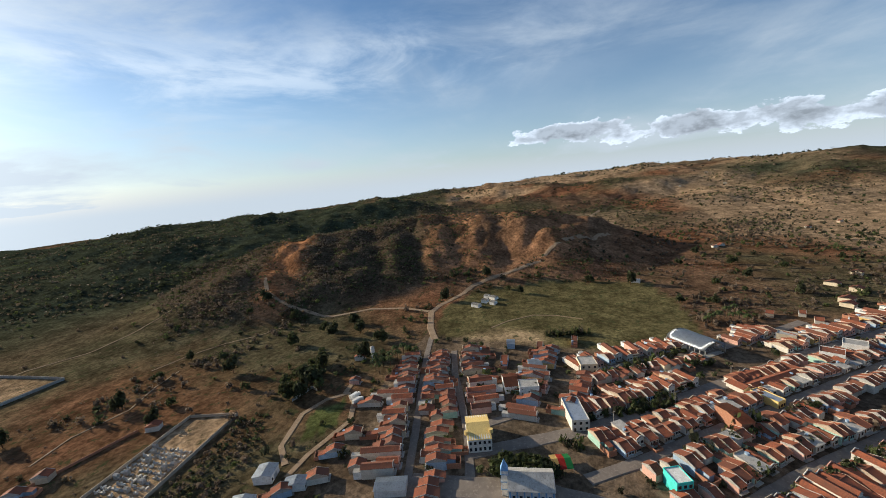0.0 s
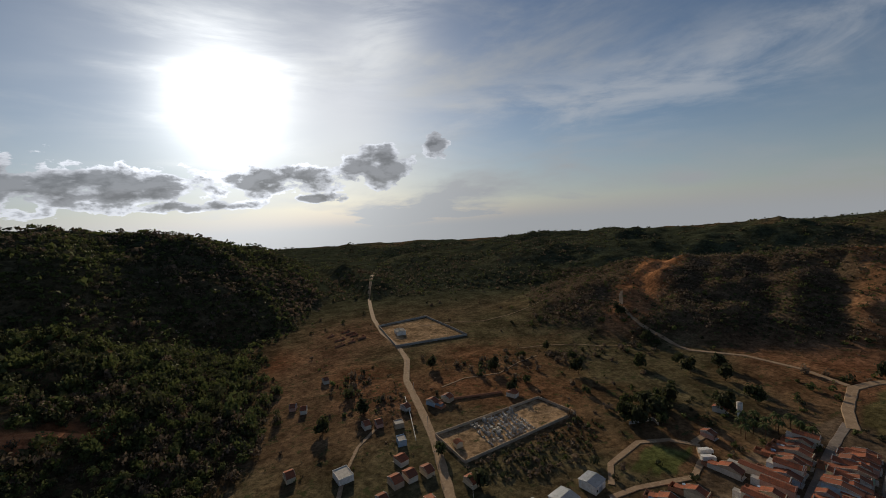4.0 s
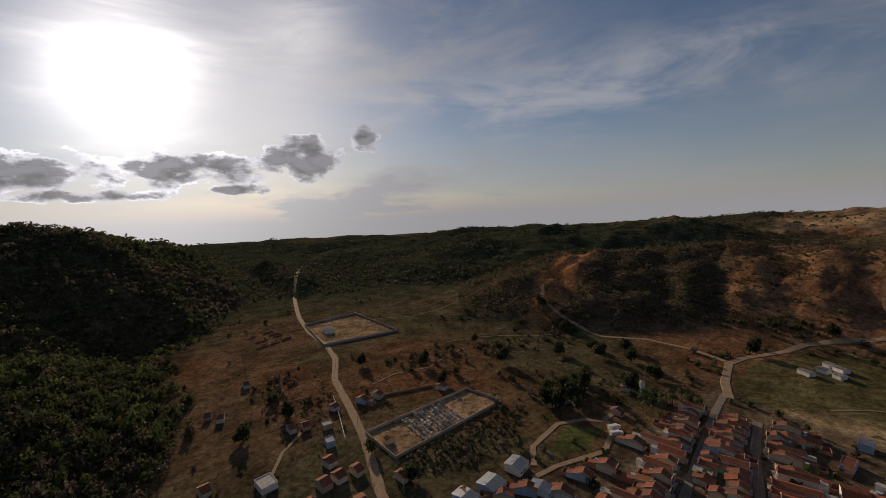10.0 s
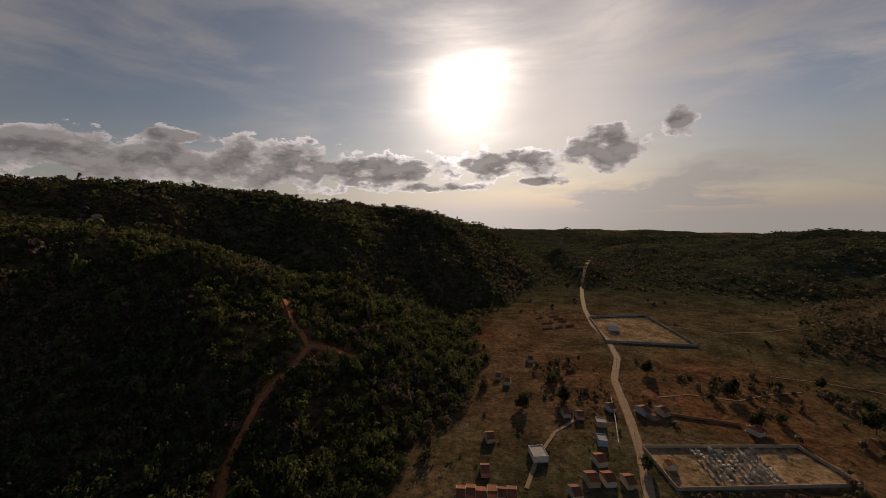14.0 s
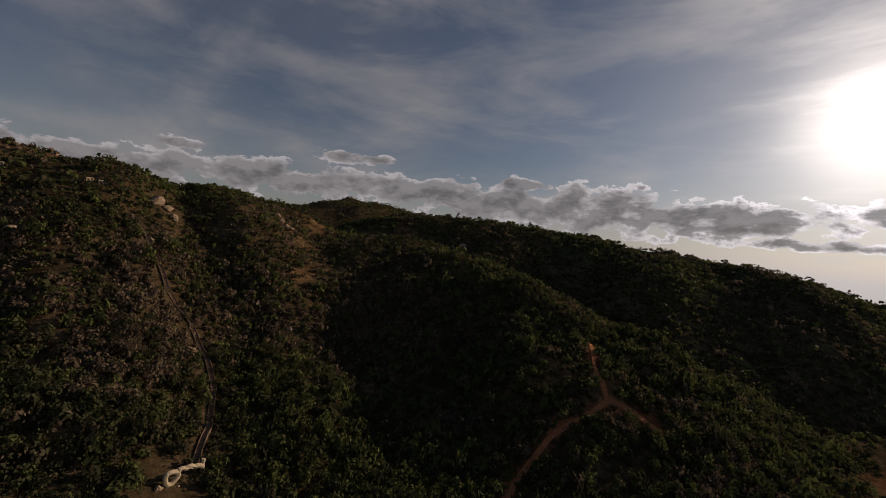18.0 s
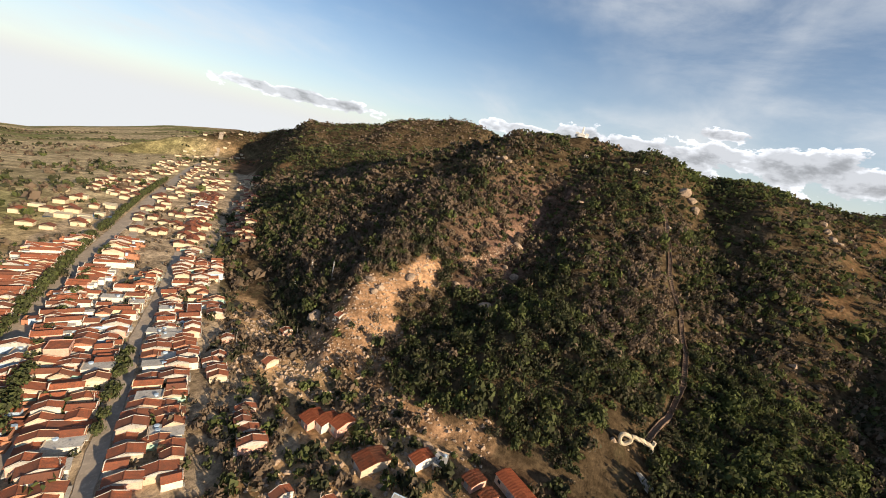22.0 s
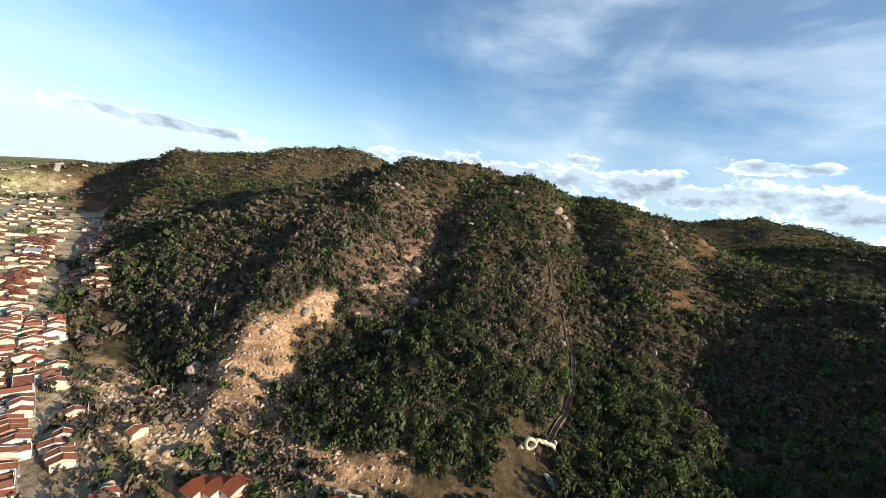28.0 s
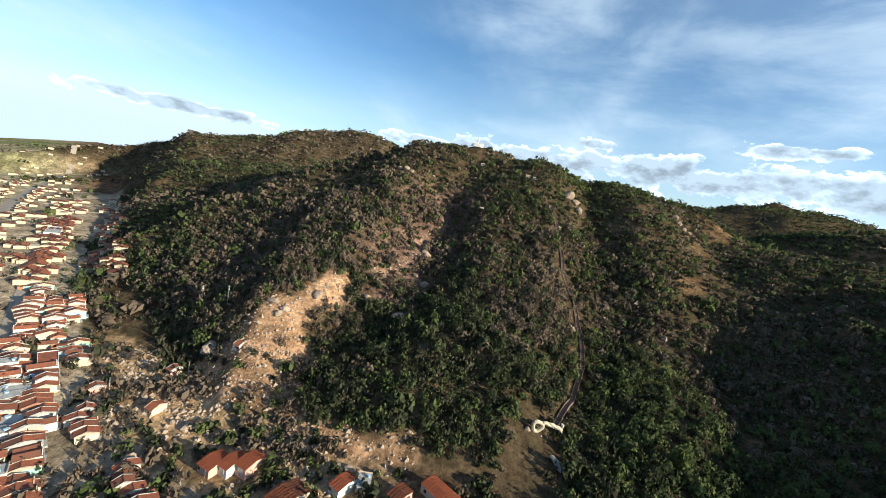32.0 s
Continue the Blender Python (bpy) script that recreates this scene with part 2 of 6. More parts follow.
CLAY = surface("orange_path", mottled((0.42, 0.165, 0.07), (0.30, 0.11, 0.05), 2.5, (0.46, 0.24, 0.12)), 0.95, bump=grain(0.8, 0.1))
ROCK = surface("granite", mottled((0.36, 0.275, 0.20), (0.23, 0.17, 0.125), 1.2, (0.15, 0.12, 0.10), 0.15), 0.9, bump=grain(0.7, 0.2))
STAIR = surface("worn_brown_concrete", mottled((0.20, 0.135, 0.10), (0.14, 0.10, 0.075), 1.5, (0.28, 0.22, 0.17)), 0.95, bump=grain(0.4, 0.05))
WATER = surface("pond_water", mottled((0.06, 0.09, 0.11), (0.05, 0.075, 0.09), 8.0), 0.08, spec=0.6)
RED = surface("red_cloth", mottled((0.55, 0.05, 0.04), (0.45, 0.04, 0.03), 1.0), 0.7)


def leaf_colour(dry, dark, fresh):
    """Bush by bush from dry twigs over dark green to fresh green, and a little from spray to spray."""
    def build(g, pos):
        t = g.node("ShaderNodeAttribute")
        t.attribute_name = "tint"
        v = g.math("ADD", t.outputs["Fac"], g.ramp(island(g), 0.0, 1.0, -0.12, 0.12))
        col = g.mix(g.ramp(v, 0.22, 0.42), dry, dark)
        col = g.mix(g.ramp(v, 0.5, 1.0), col, fresh)
        return col
    return build


def foliage(name, a, b, c):
    return surface(name, leaf_colour(a, b, c), 0.75, spec=0.05, leafy=0.3)


SCRUB = foliage("scrub_leaf", (0.158, 0.120, 0.088), (0.049, 0.053, 0.031), (0.108, 0.130, 0.046))
PALM = foliage("palm_leaf", (0.07, 0.09, 0.035), (0.07, 0.09, 0.035), (0.10, 0.11, 0.05))


def ground_colour(g, pos):
    base = g.node("ShaderNodeAttribute")
    base.attribute_name = "soil"
    n1 = g.ramp(g.noise(pos, 0.035, 6.0, 0.65), 0.3, 0.72, 0.52, 1.38)
    n2 = g.ramp(g.noise(pos, 0.3, 6.0, 0.72), 0.3, 0.7, 0.55, 1.45)
    n3 = g.ramp(g.noise(pos, 0.12, 5.0, 0.6, 0.6), 0.3, 0.7, 0.72, 1.25)
    v = g.math("MULTIPLY", g.math("MULTIPLY", n1, n2), n3)
    col = g.mix(1.0, base.outputs["Color"], g.node("ShaderNodeCombineColor", {0: v, 1: v, 2: v}).outputs[0], "MULTIPLY")
    speck = g.ramp(g.noise(pos, 0.1, 7.0, 0.78), 0.55, 0.62)
    return g.mix(g.math("MULTIPLY", speck, base.outputs["Alpha"]), col, (0.045, 0.055, 0.024))


GROUND = surface("soil_and_grass", ground_colour, 0.95, bump=lambda g, pos: (g.noise(pos, 0.25, 6.0, 0.7), 1.2), spec=0.0)

# ---- shape of the land ----
def lattice(n, seed):
    return np.random.RandomState(seed).rand(n, n)


GRID = lattice(256, 7)


def vnoise(x, y):
    xi, yi = np.floor(x).astype(int), np.floor(y).astype(int)
    fx, fy = x - xi, y - yi
    fx, fy = fx * fx * (3 - 2 * fx), fy * fy * (3 - 2 * fy)
    a, b = GRID[xi % 256, yi % 256], GRID[(xi + 1) % 256, yi % 256]
    c, d = GRID[xi % 256, (yi + 1) % 256], GRID[(xi + 1) % 256, (yi + 1) % 256]
    return (a * (1 - fx) + b * fx) * (1 - fy) + (c * (1 - fx) + d * fx) * fy - 0.5


def fractal(x, y, size, octaves=4):
    total, amp = 0.0, 1.0
    for i in range(octaves):
        total = total + amp * vnoise(x / size + 17.3 * i, y / size - 9.1 * i)
        size, amp = size / 2.0, amp * 0.5
    return total


def polar(az, r):
    return r * math.sin(radians(az)), r * math.cos(radians(az))


def line_near(x, y, pts):
    """For a line of (x, y, ...) points: the distance to it, and the further values where it is nearest."""
    best = np.full(np.shape(x), 1e9)
    vals = [np.zeros(np.shape(x)) for _ in pts[0][2:]]
    for p, q in zip(pts, pts[1:]):
        dx, dy = q[0] - p[0], q[1] - p[1]
        t = np.clip(((x - p[0]) * dx + (y - p[1]) * dy) / (dx * dx + dy * dy + 1e-9), 0, 1)
        d = np.hypot(x - p[0] - t * dx, y - p[1] - t * dy)
        near = d < best
        best = np.where(near, d, best)
        for i, v in enumerate(vals):
            vals[i] = np.where(near, p[2 + i] + t * (q[2 + i] - p[2 + i]), v)
    return best, vals


def by_angle(rows):
    return [(*polar(r[0], r[1]), *r[2:]) for r in rows]


# crests: bearing, distance, height, half width
CRESTS = {
    "near": by_angle([(-140, 330, 2, 50), (-135, 350, 15, 70), (-132, 362, 24, 100), (-129, 374, 36, 130), (-126, 384, 46, 150), (-122, 396, 60, 185), (-118, 406, 76, 220), (-114, 416, 96, 255), (-110, 426, 110, 285), (-106, 434, 118, 300), (-98, 440, 135, 312),
                      (-94, 446, 147, 322), (-90, 450, 144, 322), (-85, 442, 126, 312), (-80, 432, 111, 290), (-75, 458, 127, 300), (-71.5, 466, 125, 300), (-69.5, 470, 110, 290), (-67, 470, 94, 280)]),
    "link": by_angle([(-113, 440, 70, 190), (-118, 570, 66, 230), (-124, 720, 76, 260), (-129, 880, 84, 300)]),
    "saddle": by_angle([(-67, 470, 93, 260), (-60, 470, 90, 250), (-50, 430, 84, 240)]),
    "behind": by_angle([(-139, 1050, 30, 220), (-133, 960, 86, 330), (-128, 900, 101, 330), (-119, 850, 131, 300), (-115, 850, 154, 310),
                        (-109, 850, 166, 310), (-103, 850, 150, 300), (-90, 900, 120, 300)]),
    "far": by_angle([(-68, 850, 86, 300), (-62, 900, 154, 330), (-58.5, 920, 172, 360), (-54, 945, 162, 380), (-47, 950, 150, 380), (-38, 900, 134, 350)]),
    "mid": by_angle([(-52, 640, 130, 270), (-41, 600, 130, 265), (-26, 580, 127, 260), (-20, 560, 114, 250), (-14, 580, 117, 240),
                     (-7, 600, 104, 230), (1, 620, 90, 220), (5, 660, 75, 215), (9, 720, 44, 200), (13, 800, 24, 190), (18, 900, 8, 160)]),
    "spur": by_angle([(-50, 420, 84, 230), (-41, 380, 82, 210), (-35, 350, 72, 190), (-28, 320, 54, 165), (-23, 297, 36, 135),
                      (-19, 280, 22, 115), (-8, 262, 6, 80), (0, 255, 1, 50)]),
    "knoll": by_angle([(47, 400, 6, 80), (51, 425, 13, 105), (56, 455, 31, 135), (62, 500, 43, 170), (70, 530, 45, 195), (78, 540, 46, 205),
                       (85, 540, 46, 205), (91, 520, 47, 170), (97, 480, 8, 90)]),
    "low": by_angle([(20, 950, 0, 220), (30, 850, 20, 240), (40, 800, 28, 250), (50, 790, 36, 250), (62, 820, 36, 250), (75, 900, 36, 260)]),
    "rim": by_angle([(8, 2500, -28, 700), (20, 2300, -8, 800), (36, 2100, -10, 850), (50, 1950, 8, 850), (62, 1850, 36, 900), (77, 1800, 60, 950),
                     (97, 1850, 92, 1050), (107, 1900, 102, 1100), (127, 2000, 88, 1100), (145, 2300, 20, 1000)]),
}
# gullies: bearing, distance, depth, half width
GULLIES = [by_angle([(-93.5, 415, 8, 24), (-95.5, 350, 21, 34), (-97, 290, 27, 38), (-99, 230, 25, 38), (-106, 185, 14, 32), (-117, 150, 4, 25)]),
           by_angle([(-79, 410, 7, 24), (-76, 330, 18, 34), (-73, 250, 24, 36), (-70.5, 180, 15, 32), (-68, 140, 8, 28)]),
           by_angle([(-62, 430, 8, 40), (-58, 330, 18, 50), (-55, 240, 16, 50), (-52, 150, 8, 40)]),
           by_angle([(-109, 400, 5, 30), (-114, 320, 9, 35), (-122, 250, 6, 30)]),
           by_angle([(-84, 300, 6, 22), (-86, 230, 8, 24), (-90, 170, 5, 20)]),
           by_angle([(-44, 330, 8, 30), (-40, 250, 10, 32), (-38, 170, 6, 28)]),
           by_angle([(-30, 500, 10, 36), (-26, 420, 14, 40), (-20, 380, 8, 30)]), by_angle([(-10, 560, 10, 30), (-8, 470, 12, 34), (-4, 400, 6, 26)]),
           by_angle([(57, 440, 5, 14), (57.5, 385, 5, 16), (58, 345, 2, 12)]), by_angle([(63, 480, 4, 15), (63.5, 400, 6, 17), (64, 345, 2, 12)]),
           by_angle([(69, 500, 5, 16), (69.5, 410, 6, 18), (70, 345, 2, 14)]), by_angle([(74.5, 510, 7, 12), (75, 420, 9, 13), (75, 345, 3, 12)]),
           by_angle([(81, 500, 5, 16), (82, 410, 8, 18), (83, 350, 2, 12)]), by_angle([(87, 480, 4, 16), (88, 420, 7, 16)])]

# the line where the slopes begin: x for each y, southwards first
FOOT_Y = (-1400, -900, -525, -300, -181, -109, -75, -33, 6, 32, 60, 100, 128, 164, 200, 246, 300, 400, 520, 700, 1000)
FOOT_X = (-1333, -857, -498, -268, -156, -114, -104, -113, -120, -118, -98, -52, -14, 0, 8, 18, 28, 62, 130, 190, 240)


def shoulder(x, y, r):
    """The southern shoulder of the near hill: its crest falls away towards the town, steep on the lee side."""
    az = np.degrees(np.arctan2(x, y))
    top = np.interp(az, (-142, -135, -132, -129, -126, -122, -118, -114, -110, -106, -103), (2, 16, 24, 35, 45, 58, 73, 92, 106, 118, 160))
    at = np.interp(az, (-135, -126, -118, -106), (350, 384, 406, 434))
    return np.maximum(top - np.where(r > at, 0.75 * (r - at), 0.2 * (at - r)), 0)


def land(x, y):
    """Height of the ground at x, y (numbers or arrays)."""
    x, y = np.asarray(x, float), np.asarray(y, float)
    r = np.hypot(x, y)
    total = np.zeros_like(r)
    for name, pts in CRESTS.items():
        best = np.full_like(r, -1e9)
        for p, q in zip(pts, pts[1:]):
            d, (h, w) = line_near(x, y, [p, q])
            u = np.clip(d / w, 0, 1)
            s = 1 - u
            top = np.clip(s * 1.13 - 0.13 * np.exp(-(u / 0.16) ** 2), 0, 1)
            best = np.maximum(best, h * top)
        if name == "near":
            best = np.minimum(best, shoulder(x, y, r))
        total = total + np.sign(best) * np.abs(best) ** 9
    z = np.sign(total) * np.abs(total) ** (1 / 9)
    # the foot of the hills
    foot = np.interp(y, FOOT_Y, FOOT_X) - x + fractal(x, y, 80, 3) * 14
    limit = np.interp(y, (-520, -330), (0.62, 0.5)) * np.clip(foot, 0, None) + 0.0004 * np.clip(foot, 0, None) ** 2 + 0.8 * np.clip(x - 170, 0, None) + 0.8 * np.clip(r - 1000, 0, None) + 0.5 * np.clip(x - 110, 0, None) * (y < 330)
    z = np.where(z > 0, np.minimum(z, limit), z)
    rough = np.clip(z / 25, 0, 1)
    for pts in GULLIES:
        d, (deep, w) = line_near(x, y, pts)
        z = z - deep * np.exp(-(d / w) ** 2) * rough
    z = z + rough * (fractal(x, y, 90, 4) * 13 + np.abs(fractal(x + 300, y, 45, 3)) * 10 + np.where((x > 200) & (r < 650), 1, 0) * np.abs(fractal(x + 70, y, 30, 4)) * 11)
    away = np.clip((r - 550) / 500, 0, 1)
    east = np.clip((x + 250) / 300, 0, 1)
    # creased spurs and side valleys beyond the pastures
    z = z + away * east * np.interp(r, (700, 1400, 2400), (1.0, 1.0, 0.4)) * np.interp(np.degrees(np.arctan2(x, y)), (75, 100), (1.0, 0.35)) * 80 * (np.abs(fractal(x + 900, y - 300, 420, 5)) - 0.2)
    z = z + away * east * np.interp(r, (1300, 2000), (1.0, 0.45)) * (fractal(x, y, 420, 5) * 24) + away * (1 - east) * fractal(x, y, 300, 4) * 12
    z = z + fractal(x, y, 60, 2) * 0.5 * np.clip((r - 240) / 100, 0, 1)
    # the plain to the south-west falls away
    bearing_sw = np.degrees(np.arctan2(x, y))
    fall = np.interp(bearing_sw, (-180, -157, -145, -136, -126, -115), (0.1, 0.1, 0.05, 0.022, 0.008, 0.0))
    return z - np.clip(r - 450, 0, None) * fall - np.clip(r - 1500, 0, None) * 0.046 * np.clip(1 - fall / 0.03, 0, 1)


def sight(az, el, near=100.0, far=900.0):
    """Where the line from the eye at that bearing and elevation first meets the ground."""
    r = np.arange(near, far, 1.0)
    a = radians(az)
    z = land(r * math.sin(a), r * math.cos(a))
    hit = np.nonzero(z >= EYE[2] + r * math.tan(radians(el)))[0]
    r0 = float(r[hit[0]]) if len(hit) else far
    return r0 * math.sin(a), r0 * math.cos(a), float(land(r0 * math.sin(a), r0 * math.cos(a)))


def along(rows):
    """Points on the hillside by bearing and elevation, with any further values."""
    return [(*sight(r[0], r[1])[:2], *r[2:]) for r in rows]

# ---- ground ----
def inside(x, y, pts):
    """True where x, y lies within the polygon."""
    res = np.zeros(np.shape(x), bool)
    for (x0, y0), (x1, y1) in zip(pts, pts[1:] + pts[:1]):
        cross = (y0 > y) != (y1 > y)
        res ^= cross & (x < (x1 - x0) * (y - y0) / (y1 - y0 + 1e-9) + x0)
    return res


MEADOW = [(285, 62), (236, 52), (205, -45), (232, -100), (345, -110), (352, 0), (330, 40)]
GRASS_OVAL = [(130, 92), (156, 96), (163, 86), (144, 80)]
LOT = [(118, 286), (129, 353), (182, 357), (179, 276)]
CEMETERY = [(81, 156), (145, 156), (148, 133), (81, 131)]


RUBBLE = [(-50, -52), (-74, -80), (-97, -102), (-150, -164), (-170, -180), (-156, -150), (-138, -112), (-124, -75), (-122, -33), (-116, 2), (-92, 4), (-70, -20)]


def blend(base, colour, f):
    return base * (1 - f[..., None]) + np.asarray(colour) * f[..., None]


def soft_inside(x, y, pts, wobble):
    return inside(x + fractal(x, y, wobble * 6, 3) * wobble * 2, y + fractal(x + 99, y, wobble * 6, 3) * wobble * 2, pts).astype(float)


SLIDE = along([(-99, -8.1, 1.5), (-100, -11.6, 2), (-103, -14.1, 2.5), (-108, -16.2, 4), (-113, -18.0, 6), (-117, -21.0, 7), (-118.5, -25.0, 8)])
BARE_FOOT = along([(-118.5, -26, 12), (-126, -27.5, 14), (-131, -30.4, 14), (-127, -33.4, 18), (-120, -32.0, 13), (-117, -36.5, 10), (-104, -38.0, 8), (-94, -38.7, 8)])
DRY_GULLY = along([(-95, -3.0, 22), (-98, -7.0, 34), (-101, -12.0, 30), (-103, -18.0, 18)])

ORANGE = [p[:2] for p in along([(-23, -12.0), (-22.2, -14.0), (-21.4, -16.2), (-20, -18.8), (-22.8, -21.6), (-26.8, -24.8), (-29, -27.9), (-31, -30.7), (-32, -33.9), (-33, -36.5)])]
ORANGE_FORK = [p[:2] for p in along([(-20, -18.8), (-16.5, -19.4), (-13, -21.2)])]


def scar(x, y):
    """How bare and rocky the hillside is: the slide and the rubble below it."""
    f = np.zeros(np.shape(x))
    for pts in (SLIDE, BARE_FOOT):
        d, (w,) = line_near(x, y, pts)
        f = np.maximum(f, np.clip(1.25 - d / w + fractal(x, y, 24, 4) * 3.2, 0, 1))
    return f


def dryness(x, y):
    d, (w,) = line_near(x, y, DRY_GULLY)
    return np.clip(1.3 - d / w + fractal(x, y, 30, 2) * 0.8, 0, 1)


def bare_patches(x, y):
    """Open red soil on the slopes."""
    f = np.zeros(np.shape(x))
    for az, r, w in ((-64, 330, 14), (-61, 455, 26), (-63, 390, 16), (-17, 262, 20), (-25, 240, 14), (-133, 560, 16), (-131, 640, 20), (-88, 425, 14), (-57, 520, 22), (-50, 540, 16)):
        px, py = polar(az, r)
        f = np.maximum(f, np.clip(1.4 - np.hypot(x - px, y - py) / w + fractal(x, y, 40, 3) * 1.6, 0, 1))
    return f


def soil(x, y, z):
    r = np.hypot(x, y)
    az = np.degrees(np.arctan2(x, y))
    col = np.zeros((*np.shape(x), 3)) + np.array((0.139, 0.085, 0.051))
    col = blend(col, (0.088, 0.074, 0.041), np.clip(fractal(x, y, 120, 4) * 2.2 + 0.3, 0, 1))
    col = blend(col, (0.17, 0.08, 0.042), np.clip(fractal(x + 500, y, 150, 4) * 3 - 0.15, 0, 1))
    speckle = np.clip(fractal(x - 700, y, 200, 3) * 1.5 + 0.45, 0.1, 0.9)
    # wooded slopes: leaf litter, its colour darkened for shade between the bushes
    wooded = np.clip(z / 14, 0, 1) * (az < 30)
    wooded = np.maximum(wooded, np.clip((np.interp(y, FOOT_Y, FOOT_X) - x) / 8, 0, 1) * (r < 900))
    col = blend(col, (0.078, 0.056, 0.033), wooded)
    far = np.clip((r - 360) / 220, 0, 1) * (az > -30)
    col = blend(col, np.where((az > 80)[..., None], (0.29, 0.20, 0.12), (0.09, 0.078, 0.044)), far * np.clip(fractal(x + 50, y - 80, 260, 4) * 2.5 + 0.6, 0, 1))
    # far woods, their green muted to put distance haze into the colour
    col = blend(col, (0.042, 0.048, 0.030), far * np.clip(fractal(x - 250, y, 330, 4) * 2 + 0.95 - np.clip((az - 62) / 30, 0, 1.1), 0, 1) * (az < 150))
    col = blend(col, (0.155, 0.095, 0.07), dryness(x, y))
    # plains beyond the town: dry soil and grass, paled in place of haze
    plain = np.clip((-az - 138) / 4, 0, 1) * np.clip((14 - z) / 8, 0, 1) * np.clip((r - 200) / 150, 0, 1)
    bands = np.clip(fractal(x * 0.5, y * 0.9, 160, 4) * 2.6 + 0.62, 0, 1)
    col = blend(col, (0.44, 0.35, 0.21), plain * bands)
    col = blend(col, (0.22, 0.235, 0.095), plain * (1 - bands) * 0.8)
    # knoll: bare red shoulder and scrubby flank
    knoll = np.clip(z / 10, 0, 1) * (az > 45) * (az < 100) * (r < 620)
    bare = np.clip((az - 75.5 - fractal(x, y, 60, 3) * 3) / 1.2, 0, 1)
    col = blend(col, (0.225, 0.12, 0.064), knoll * bare * np.clip(fractal(x, y, 70, 3) * 2 + 0.8, 0, 1))
    col = blend(col, (0.085, 0.062, 0.040), knoll * (1 - bare))
    gash = np.clip(1.6 - np.abs(az - 56 - (r - 400) * 0.03) / 2.2, 0, 1) * knoll
    col = blend(col, (0.30, 0.145, 0.07), gash)
    col = blend(col, (0.108, 0.092, 0.042), soft_inside(x, y, MEADOW, 5))
    col = blend(col, (0.36, 0.26, 0.15), np.clip(1.2 - np.hypot((x - 228) / 16, (y - 8) / 22) + fractal(x, y, 30, 3), 0, 1))
    col = blend(col, (0.09, 0.10, 0.035), soft_inside(x, y, GRASS_OVAL, 1))
    col = blend(col, (0.32, 0.22, 0.13), soft_inside(x, y, LOT, 1) * 0.8)
    col = blend(col, (0.34, 0.235, 0.14), inside(x, y, CEMETERY).astype(float))
    col = blend(col, (0.36, 0.215, 0.12), scar(x, y) * (az < -85) * (1 - 0.85 * dryness(x, y)))
    col = blend(col, (0.20, 0.115, 0.058), bare_patches(x, y) * 0.55)
    d, _ = line_near(x, y, ORANGE)
    d2, _ = line_near(x, y, ORANGE_FORK)
    worn = np.clip(1.35 - np.minimum(d / 3.2, d2 / 6.0) + fractal(x, y, 9, 3) * 1.8, 0, 1)
    col = blend(col, (0.27, 0.105, 0.05), worn)
    debris = soft_inside(x, y, RUBBLE, 3) * np.clip(fractal(x, y, 22, 3) * 1.6 + 0.75, 0.25, 1)
    col = blend(col, (0.36, 0.235, 0.125), debris)
    town_w = inside(x, y, [(-30, -90), (-90, -60), (-105, -110), (-180, -215), (-300, -320), (-480, -500), (-460, -600), (-130, -300), (-30, -180)])
    col = blend(col, (0.36, 0.28, 0.19), town_w * 0.9)
    # soil among the eastern houses, darkened for overgrown lots and painted yard shade
    town_e = inside(x, y, [(75, 70), (150, 75), (240, 62), (215, -40), (225, -120), (260, -190), (200, -260), (80, -150), (70, 0)])
    col = blend(col, (0.135, 0.10, 0.068), town_e * 0.85)
    return col, speckle * (1 - np.maximum(town_w, town_e)) * (1 - 0.8 * plain) * np.clip(1 - scar(x, y), 0, 1)


def make_ground():
    n_az, n_r = 720, 236
    az = np.linspace(0, 2 * math.pi, n_az, endpoint=False)
    rr = 25.0 * (3650 / 25.0) ** np.linspace(0, 1, n_r)
    a, r = np.meshgrid(az, rr, indexing="ij")
    x, y = r * np.sin(a), r * np.cos(a)
    z = land(x, y)
    co = np.stack([x, y, z], -1).reshape(-1, 3)
    i, j = np.meshgrid(np.arange(n_az), np.arange(n_r - 1), indexing="ij")
    k = (i + 1) % n_az
    quads = np.stack([i * n_r + j, i * n_r + j + 1, k * n_r + j + 1, k * n_r + j], -1).reshape(-1, 4)
    centre = len(co)
    co = np.vstack([co, [[0, 0, 0]]])
    fan = np.array([(centre, s * n_r, ((s + 1) % n_az) * n_r) for s in range(n_az)])
    me = bpy.data.meshes.new("ground")
    me.from_pydata(co.tolist(), [], quads.tolist() + fan.tolist())
    me.polygons.foreach_set("use_smooth", [True] * len(me.polygons))
    col, speck = soil(x, y, z)
    rgba = np.concatenate([col, speck[..., None]], -1).reshape(-1, 4)
    rgba = np.vstack([rgba, [[0.25, 0.2, 0.13, 0]]])
    attr = me.color_attributes.new("soil", "FLOAT_COLOR", "POINT")
    attr.data.foreach_set("color", rgba.ravel())
    me.materials.append(GROUND)
    return tagged(new("ground", me), "dry red-brown soil and pasture with wooded rocky hills", "ground", kind="structure")


make_ground()


def mesh_object(name, verts, faces, material, parent=None, label=""):
    me = bpy.data.meshes.new(name)
    me.from_pydata(verts, [], faces)
    me.materials.append(material)
    ob = new(name, me)
    if parent:
        ob.parent = parent
    return tagged(ob, label)


